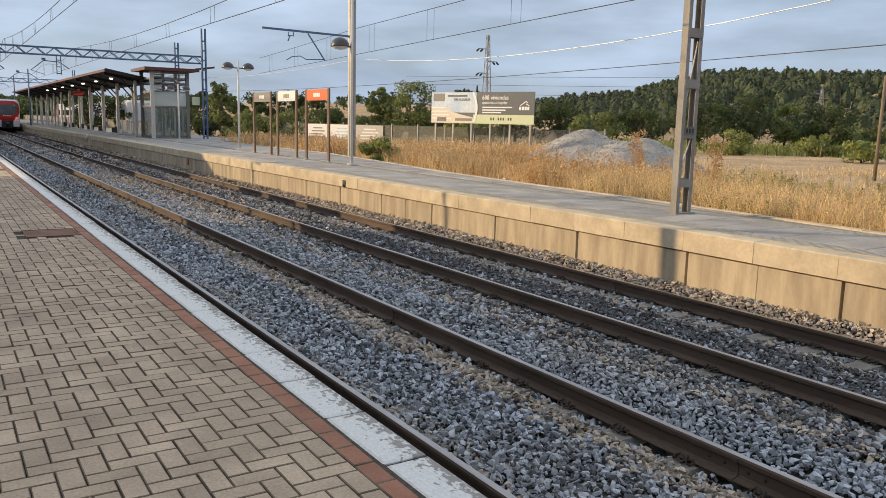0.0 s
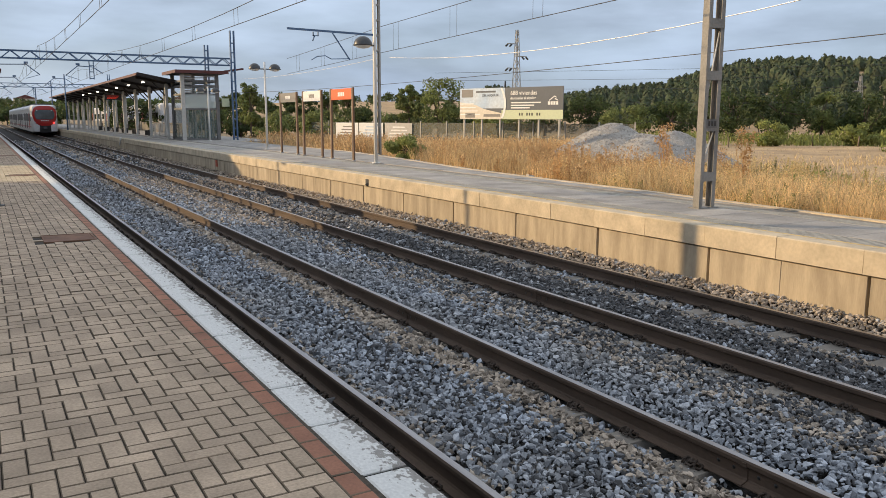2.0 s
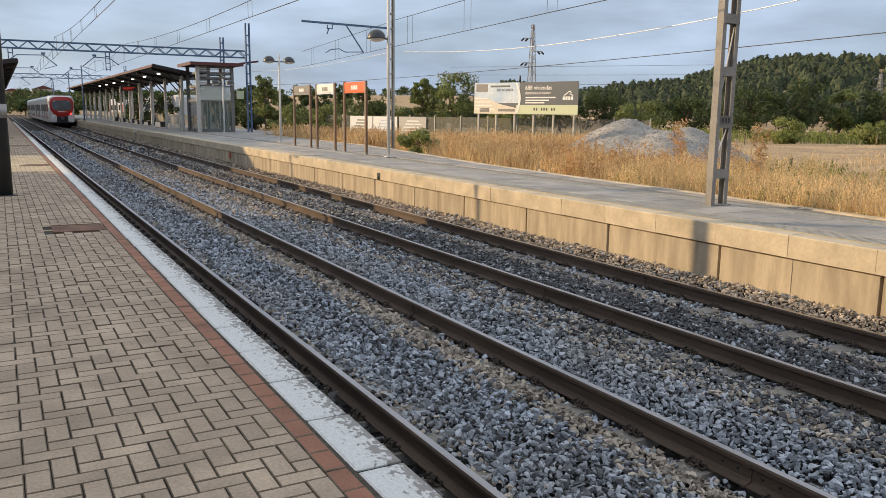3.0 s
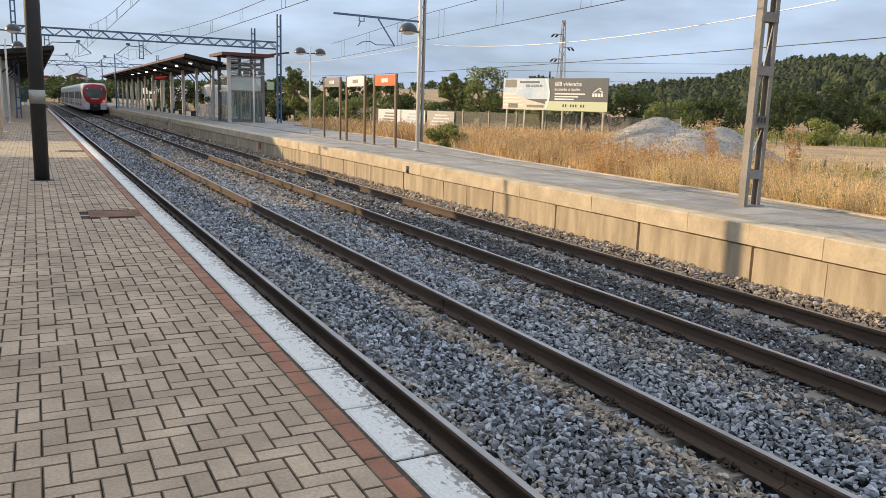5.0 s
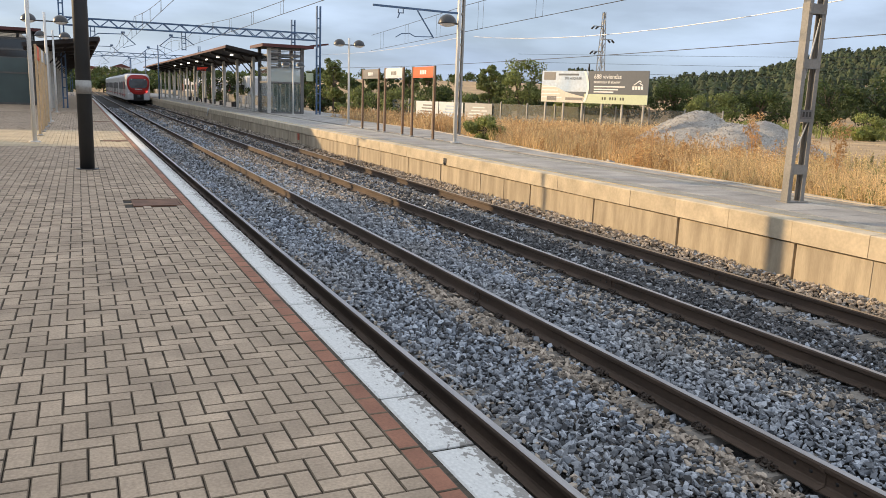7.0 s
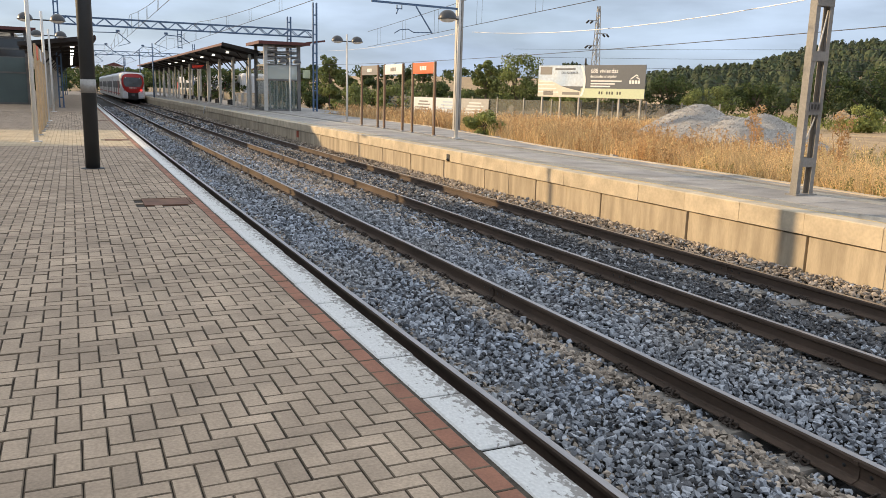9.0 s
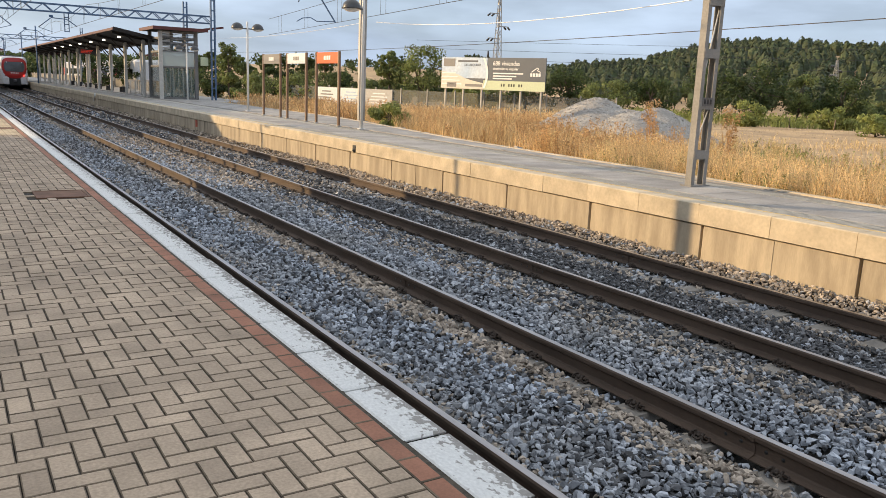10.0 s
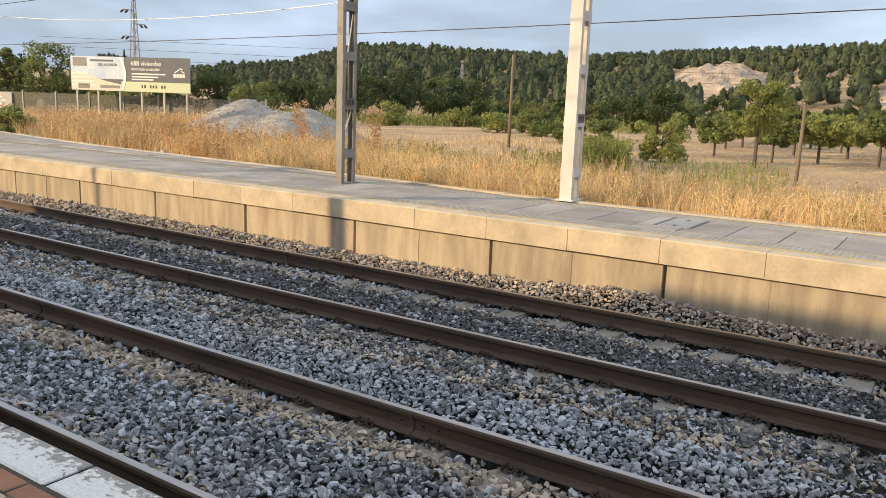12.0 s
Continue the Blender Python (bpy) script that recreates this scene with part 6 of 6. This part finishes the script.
for c in BANKS:
    bm = bmesh.new()
    prev = None
    for j in range(33):
        cur = []
        for i in range(49):
            az, r = c[0] + c[1] * 1.25 * (i / 24 - 1), c[2] + c[3] * 1.25 * (j / 16 - 1)
            x, y, z = at_polar(az, r)
            e = 1 - bank_edge(az, r, c)
            ridges = abs(noise.noise((x * 0.06, y * 0.06, 7))) + 0.5 * abs(noise.noise((x * 0.16, y * 0.16, 9))) + 0.25 * noise.noise((x * 0.4, y * 0.4, 3))
            cur.append(bm.verts.new((x, y, z + (-1.5 if e < 0 else c[4] * min(1, e * 1.6) * (0.55 + 0.9 * ridges)) + 0.4)))
        if prev:
            for i in range(48):
                bm.faces.new((prev[i], prev[i + 1], cur[i + 1], cur[i]))
        prev = cur
    bmesh.ops.recalc_face_normals(bm, faces=bm.faces)
    tagged(part("bare_bank", bm, "bank"), "pale bare earth bank on the wooded hill", "bank", kind="structure")


def grass(name, label, count, sampler, h0, h1, width, material, seed, heads=0.0):
    """Dry stalks: bent tapering blades, some with a seed head of small husks."""
    rng = np.random.default_rng(seed)
    p = sampler(rng, count)
    n = len(p)
    zb = np.array([max(ground_z(a, b), -1) for a, b in p])
    h = rng.uniform(h0, h1, n) * rng.uniform(0.6, 1.0, n)
    a = rng.uniform(0, 2 * np.pi, n)
    side = np.stack([np.cos(a), np.sin(a), np.zeros(n)], 1) * (width * rng.uniform(0.6, 1.4, n))[:, None]
    lean = rng.normal(0, 0.22, (n, 2)) * h[:, None]
    base = np.stack([p[:, 0], p[:, 1], zb - 0.05], 1)
    mid = base + np.stack([lean[:, 0] * 0.35, lean[:, 1] * 0.35, h * 0.6], 1)
    tip = base + np.stack([lean[:, 0], lean[:, 1], h], 1)
    v = np.stack([base - side, base + side, mid - side * 0.7, mid + side * 0.7, tip - side * 0.25, tip + side * 0.25], 1).reshape(-1, 3)
    o = (np.arange(n) * 6)[:, None]
    q = np.concatenate([o + np.array([0, 1, 3, 2]), o + np.array([2, 3, 5, 4])], 0)
    if heads:
        sel = tip[rng.uniform(0, 1, n) < heads]
        hv, hq = leaf_cloud(sel - np.array([0, 0, 0.03]), np.full(len(sel), 0.05), 5, width * 2.2, rng, 1.8)
        q = np.concatenate([q, hq + len(v)], 0)
        v = np.concatenate([v, hv], 0)
    return tagged(new(name, raw_mesh(name, v, q, material)), label, "grass", kind="stuff")


def verge(x0, x1, y0, y1, clump=0.0):
    def f(rng, n):
        p = np.stack([x0 + (x1 - x0) * rng.uniform(0, 1, n) ** 1.3, rng.uniform(y0, y1, n)], 1)
        d = np.array([noise.noise((a * 0.7, b * 0.7, 4)) + 0.5 * noise.noise((a * 2.3, b * 2.3, 4)) for a, b in p])
        return p[(d + rng.normal(0, 0.25, n) > clump) & (p[:, 0] > np.array([back_x(b) + (1.15 if 14 < b < 34 else 0.06) for b in p[:, 1]]))]
    return f


def sector(az0, az1, r0, r1, clump=0.0):
    def f(rng, n):
        az, r = np.radians(rng.uniform(az0, az1, n)), r0 + (r1 - r0) * rng.uniform(0, 1, n)
        p = np.stack([-2.6 + r * np.sin(az), r * np.cos(az)], 1)
        d = np.array([noise.noise((a * 0.3, b * 0.3, 4)) + 0.5 * noise.noise((a * 1.3, b * 1.3, 4)) for a, b in p])
        return p[(d + rng.normal(0, 0.25, n) > clump) & (p[:, 0] > np.array([back_x(b) + (1.15 if 14 < b < 34 else 0.1) for b in p[:, 1]]))]
    return f


grass("dry_grass", "tall dry straw-coloured grass behind the platform", 42000, verge(9.05, 13.5, -2, 16, -0.25), 0.35, 0.95, 0.006, "straw", 31, heads=0.35)
grass("dry_grass", "tall dry straw-coloured grass behind the platform", 26000, verge(10.2, 17.5, 15, 34, -0.2), 0.4, 1.0, 0.010, "straw", 32, heads=0.35)
grass("dry_grass", "tall dry grass beyond the ladder mast", 26000, sector(9, 48, 34, 62, -0.2), 0.4, 1.1, 0.018, "straw", 33, heads=0.3)
grass("brown_weeds", "brown dry weeds with seed heads", 9000, sector(24, 45, 22, 50, 0.05), 0.6, 1.35, 0.013, "straw_dark", 34, heads=0.9)
grass("brown_weeds", "brown dry weeds with seed heads", 6000, verge(9.3, 13.5, -1, 26, 0.1), 0.5, 1.1, 0.007, "straw_dark", 35, heads=0.9)
grass("brown_weeds", "brown dry weeds beside the platform", 9000, sector(12, 26, 36, 60, -0.1), 0.5, 1.2, 0.018, "straw_dark", 39, heads=0.7)
grass("stubble", "short pale stubble over the field", 30000, sector(44, 100, 16, 70, -0.1), 0.05, 0.20, 0.012, "stubble", 36)
grass("green_weeds", "low green weeds in the dry grass", 9000, sector(48, 80, 14, 34, 0.25), 0.2, 0.6, 0.014, "leaf_yellow", 37, heads=0.6)
grass("dry_grass", "patches of dry grass on the field", 9000, sector(45, 70, 24, 50, 0.2), 0.15, 0.5, 0.014, "straw", 43, heads=0.3)
grass("green_weeds", "olive scrub beside the field path", 4000, sector(65.5, 69.2, 27, 35, -0.1), 0.5, 1.2, 0.02, "leaf_yellow", 44, heads=0.9)
grass("green_weeds", "green scrub at the field's edge", 9000, sector(44, 72, 70, 86, 0.15), 0.4, 1.2, 0.04, "leaf_yellow", 38, heads=0.9)

M["weed_pale"] = mat("pale dried weed", (0.70, 0.54, 0.28), 0.85, vary=0.3, scale=0.6, fine=20, rand="island", spread=0.4)
M["weed_olive"] = mat("olive drying weed", (0.30, 0.27, 0.10), 0.85, vary=0.3, scale=0.6, fine=20, rand="island", spread=0.4)
for key in ("weed_pale", "weed_olive"):
    let_light_through(M[key], 0.35)


def weed_plants(label, count, sampler, h0, h1, size, material, seed):
    """Branching dried weeds: a few stems each, with tufts of small husks and leaves."""
    rng = np.random.default_rng(seed)
    vs, qs, off = [], [], 0
    for px, py in sampler(rng, count):
        h, z = rng.uniform(h0, h1), ground_z(px, py)
        for k in range(4):
            a = rng.uniform(0, 2 * math.pi)
            top = np.array([px + 0.30 * h * math.cos(a) * rng.uniform(0.2, 1), py + 0.30 * h * math.sin(a) * rng.uniform(0.2, 1), z + h * rng.uniform(0.7, 1)])
            foot, side = np.array([px, py, z - 0.05]), np.array([math.sin(a), -math.cos(a), 0]) * size * 0.3
            vs.append(np.array([foot - side, foot + side, top + side * 0.5, top - side * 0.5]))
            qs.append(np.arange(4).reshape(1, 4) + off)
            off += 4
            cen = [foot + (top - foot) * u for u in (0.5, 0.65, 0.8, 0.95)]
            v, q = leaf_cloud(cen, [0.10 * h, 0.10 * h, 0.08 * h, 0.05 * h], 8, size, rng, 1.2)
            vs.append(v)
            qs.append(q + off)
            off += len(v)
    tagged(new("dry_weeds", raw_mesh("dry_weeds", np.concatenate(vs), np.concatenate(qs), material)), label, "weeds", kind="stuff")


weed_plants("pale dried weeds with small husks behind the platform", 420, verge(9.15, 12.5, -2, 15, -0.1), 0.45, 0.95, 0.016, "weed_pale", 51)
weed_plants("olive drying weeds among the straw", 260, verge(9.3, 14.0, -2, 16, 0.05), 0.35, 0.8, 0.018, "weed_olive", 52)
weed_plants("golden dried weeds in front of the gravel heap", 520, sector(24, 50, 20, 40, 0.0), 0.6, 1.3, 0.030, "straw_dark", 53)
weed_plants("pale dried weeds in front of the gravel heap", 360, sector(26, 56, 17, 34, 0.0), 0.5, 1.0, 0.026, "weed_pale", 54)
weed_plants("olive drying weeds on the field's edge", 240, sector(46, 72, 16, 36, 0.1), 0.3, 0.7, 0.024, "weed_olive", 55)

# tall dry dock plant
dk = thing("dock_plant", "tall reddish-brown dried dock plant", "plant", at=at_polar(51.2, 24))
bm = bmesh.new()
for k in range(5):
    rod(bm, (0, 0, -0.1), (random.uniform(-.25, .25), random.uniform(-.25, .25), random.uniform(1.1, 1.75)), 0.018, 0.006, n=5)
part("stalks", bm, "straw_dark", dk)
rng = np.random.default_rng(3)
v, q = leaf_cloud([(rng.normal(0, .16), rng.normal(0, .16), z) for z in np.linspace(0.4, 1.7, 16)], [0.13] * 16, 40, 0.035, rng, 1.3)
sd = new("seed_head", raw_mesh("seed_head", v, q, "straw_dark"))
sd["kind"] = "stuff"
sd.parent = dk
for az, r, turn in ((46.0, 25, 70),):
    copy_thing(dk, pose(*at_polar(az, r), 0, 0, turn))


# ---- poles, pylon, shed ----
def wood_pole(at, h, lean, label):
    t = thing("wooden_pole", label, "pole", "wooden poles", at=at)
    part("shaft", rod(bmesh.new(), (0, 0, -0.4), (lean * h, 0, h), 0.012 * h + 0.03, 0.011 * h + 0.015, n=10), "wood", t)
    part("cap", rod(bmesh.new(), (lean * h, 0, h), (lean * h, 0, h + 0.04), 0.011 * h + 0.015, 0.02, n=10), "wood", t)


wood_pole(at_polar(61.0, 40), 4.6, 0.01, "weathered wooden pole standing in the field")
wood_pole(at_polar(80.4, 22.5), 2.3, 0.05, "leaning wooden pole at the orchard")


def pylon(at, h, label, s=1.0):
    t = thing("power_pylon", label, "pylon", "power pylons", at=at)
    bm = bmesh.new()
    w = lambda z: (1.5 - 1.15 * z / h) * s * 0.5
    n = 14
    for sx in (-1, 1):
        for sy in (-1, 1):
            beam(bm, (sx * w(0), sy * w(0), 0), (sx * w(h), sy * w(h), h), 0.11 * s, 0.11 * s)
    part("legs", bm, "galv", t)
    bm = bmesh.new()
    for k in range(n):
        a, b = h * k / n, h * (k + 1) / n
        f = 1 if k % 2 else -1
        for sy in (-1, 1):
            beam(bm, (f * w(a), sy * w(a), a), (-f * w(b), sy * w(b), b), 0.06 * s, 0.06 * s)
            beam(bm, (sy * w(a), f * w(a), a), (sy * w(b), -f * w(b), b), 0.06 * s, 0.06 * s)
    part("bracing", bm, "galv", t)
    for z, sx in ((0.86, -1), (0.74, 1), (0.62, -1)):
        a = part("cross_arm", beam(bmesh.new(), (0, 0, h * z), (sx * 2.0 * s, 0, h * z), 0.14, 0.14), "galv", t)
        for u in (1.1, 1.9):
            part("insulator", rod(bmesh.new(), (sx * u * s, 0, h * z - 0.1), (sx * (u + 0.45) * s, 0, h * z - 0.45), 0.16, n=8), "black", a)


px_, py_, pz_ = at_polar(35.4, 140)
pylon((px_, py_, pz_), 17.0, "tall galvanised lattice pylon behind the billboard")
pylon(at_polar(57.6, 190), 8.0, "small lattice pylon on the wooded slope", 0.9)
sh = thing("field_shed", "small white corrugated field shed", "shed", at=at_polar(80.6, 66), rz=-10)
part("wall", boxm(-1.7, 1.7, -1.2, 1.2, -0.3, 1.15), "column", sh)
part("roof", extrude_profile(bmesh.new(), [(-1.8, 1.12), (1.8, 1.12), (1.8, 1.2), (0, 1.5), (-1.8, 1.2)], -1.3, 1.3), "galv", sh)
for k in range(12):
    part("rib", boxm(-1.65 + k * 0.3, -1.6 + k * 0.3, -1.23, -1.2, -0.2, 1.12), "galv", sh)
for i in range(7):
    fp = thing("fence_stake", "short leaning wooden stake at the field's edge", "stake", "field stakes", at=at_polar(50 + i * 2.6, 68 + (i % 3) * 2))
    part("stake", rod(bmesh.new(), (0, 0, -0.2), (random.uniform(-.25, .25), 0, 0.8), 0.05, 0.04, n=6), "wood", fp)

# distant town and trees along the line
rng = np.random.default_rng(17)
cen, rad = [], []
for i in range(1150):
    az, r = rng.uniform(-18, 30) if i < 450 else rng.uniform(-9, 9), rng.uniform(240, 460)
    if r < 305 and -0.3 < az < 3.3:
        continue
    if i % 4 == 0:
        az, r = (rng.uniform(-9, -0.9), rng.uniform(168, 235)) if i % 8 else (rng.uniform(3.4, 9), rng.uniform(198, 250))
    x, y, z = at_polar(az, r)
    h = rng.uniform(2.5, 5.5)
    for k in range(3):
        cen.append((x + rng.normal(0, 1.2), y + rng.normal(0, 1.2), z + h * (0.35 + 0.25 * k)))
        rad.append(h * (0.42 - 0.09 * k))
v, q = leaf_cloud(cen, rad, 16, 0.6, rng)
tagged(new("far_trees", raw_mesh("far_trees", v, q, "leaf_dark")), "distant dark scrub and trees along the line", "trees", kind="stuff")
for i in range(9):
    az = -6 + i * 2.3 + random.uniform(-.6, .6)
    x, y, z = at_polar(az, 480 + 40 * (i % 4))
    hs = thing("distant_house", "distant pale rendered house below the hills", "house", "distant houses", at=(x, y, z), rz=random.uniform(-25, 25))
    w, hh = random.uniform(5, 9), random.uniform(4, 7)
    part("wall", boxm(-w, w, -5, 5, -1, hh), "render_wall" if i % 2 else "column", hs)
    part("roof", extrude_profile(bmesh.new(), [(-w - .3, hh), (w + .3, hh), (0, hh + 2)], -5.4, 5.4), "roofred", hs)
    for k in range(3):
        part("window", boxm(-w + 1.2 + k * w * .7, -w + 2.3 + k * w * .7, -5.06, -5.0, hh * .45, hh * .45 + 1.4), "darkglass", hs)
for i in range(26):
    tree("tree", "distant dark tree along the line", "tree", at_polar(-9 + i * 1.3 + random.uniform(-.5, .5), 215 + 30 * (i % 3)), random.uniform(4, 7), random.uniform(2.5, 4), "leaf_dark", 300 + i, leaves=45, clumps=18, leaf=0.42)

# ---- loose gravel along the back of the far platform ----
rng = np.random.default_rng(41)
gy = rng.uniform(16, 34, 9000)
gx = np.array([back_x(b) for b in gy]) + 0.05 + 1.3 * rng.uniform(0, 1, 9000) ** 1.3
gw = (gx - np.array([back_x(b) for b in gy])) / 1.35
gz = np.array([ground_z(a, b) for a, b in zip(gx, gy)])
gc = np.stack([gx, gy, (ZP - 0.05) * (1 - gw) + gz * gw + 0.012], 1)
bm = bmesh.new()
prev = None
for y in np.linspace(15.5, 34.5, 39):
    x = back_x(y)
    cur = [bm.verts.new((x + 0.01 + 1.34 * k / 4, y, (ZP - 0.05) * (1 - k / 4) + (ground_z(x + 1.35, y) - 0.03) * k / 4)) for k in range(5)]
    if prev:
        for k in range(4):
            bm.faces.new((prev[k], prev[k + 1], cur[k + 1], cur[k]))
    prev = cur
tagged(part("gravel_verge", bm, "gravel"), "sloping grey gravel verge behind the far platform", "verge", kind="structure")
gv = cube[None] * rng.uniform(0.4, 1.0, (len(gc), 8, 3)) * (0.035 * rng.lognormal(0, 0.3, len(gc)))[:, None, None] + gc[:, None, :]
tagged(new("loose_gravel", raw_mesh("loose_gravel", gv.reshape(-1, 3), (fc[None] + (np.arange(len(gc)) * 8)[:, None, None]).reshape(-1, 4), "heapstone")), "pale loose gravel behind the far platform", "gravel", kind="stuff")

# ---- edge slabs, red bricks and the nearest pavers, piece by piece ----
part("dirt_line", boxm(XL - 0.02, XL + 0.01, -2, 60, ZP - 0.03, ZP - 0.004), "soil", near)
part("edge_bedding", boxm(XL, XE - 0.006, -20, 100, ZP - 0.16, ZP - 0.012), "joint", near)
edge_me = piece_mesh("edge_slab", XE - XL - 0.006, 0.598, 0.16, 0.012, "whitepaint")
for k in range(-30, 150):
    p = new("edge_slab", edge_me)
    p.parent = near
    p.matrix_basis = pose((XE + XL) / 2 + random.uniform(-0.003, 0.003), 2.83 + 0.62 * (k + 0.5), ZP + 0.004 + random.uniform(-0.003, 0.003), 0, 0, random.uniform(-.3, .3))
red_me = piece_mesh("red_brick", 0.098, 0.191, 0.04, 0.005, ("redbrick", "paver_edge"))
for k in range(-40, 240):
    p = new("red_brick", red_me)
    p.parent = near
    p.location = (XL - 0.064, 2.0 + 0.197 * k, ZP + random.uniform(-0.002, 0.002))
part("red_row", boxm(XI + 0.004, XL - 0.006, 49.2, 160, ZP - 0.04, ZP - 0.001), "redbrick", near)
paver_me = piece_mesh("paver", 0.0950, 0.1950, 0.03, 0.0045, ("paver_one", "paver_edge"))
for cx, cy, flat in near_blocks:
    p = new("paver", paver_me)
    p.parent = near
    p.matrix_basis = pose(cx, cy, ZP + random.uniform(-0.0012, 0.0012), 0, 0, 90 if flat else 0)
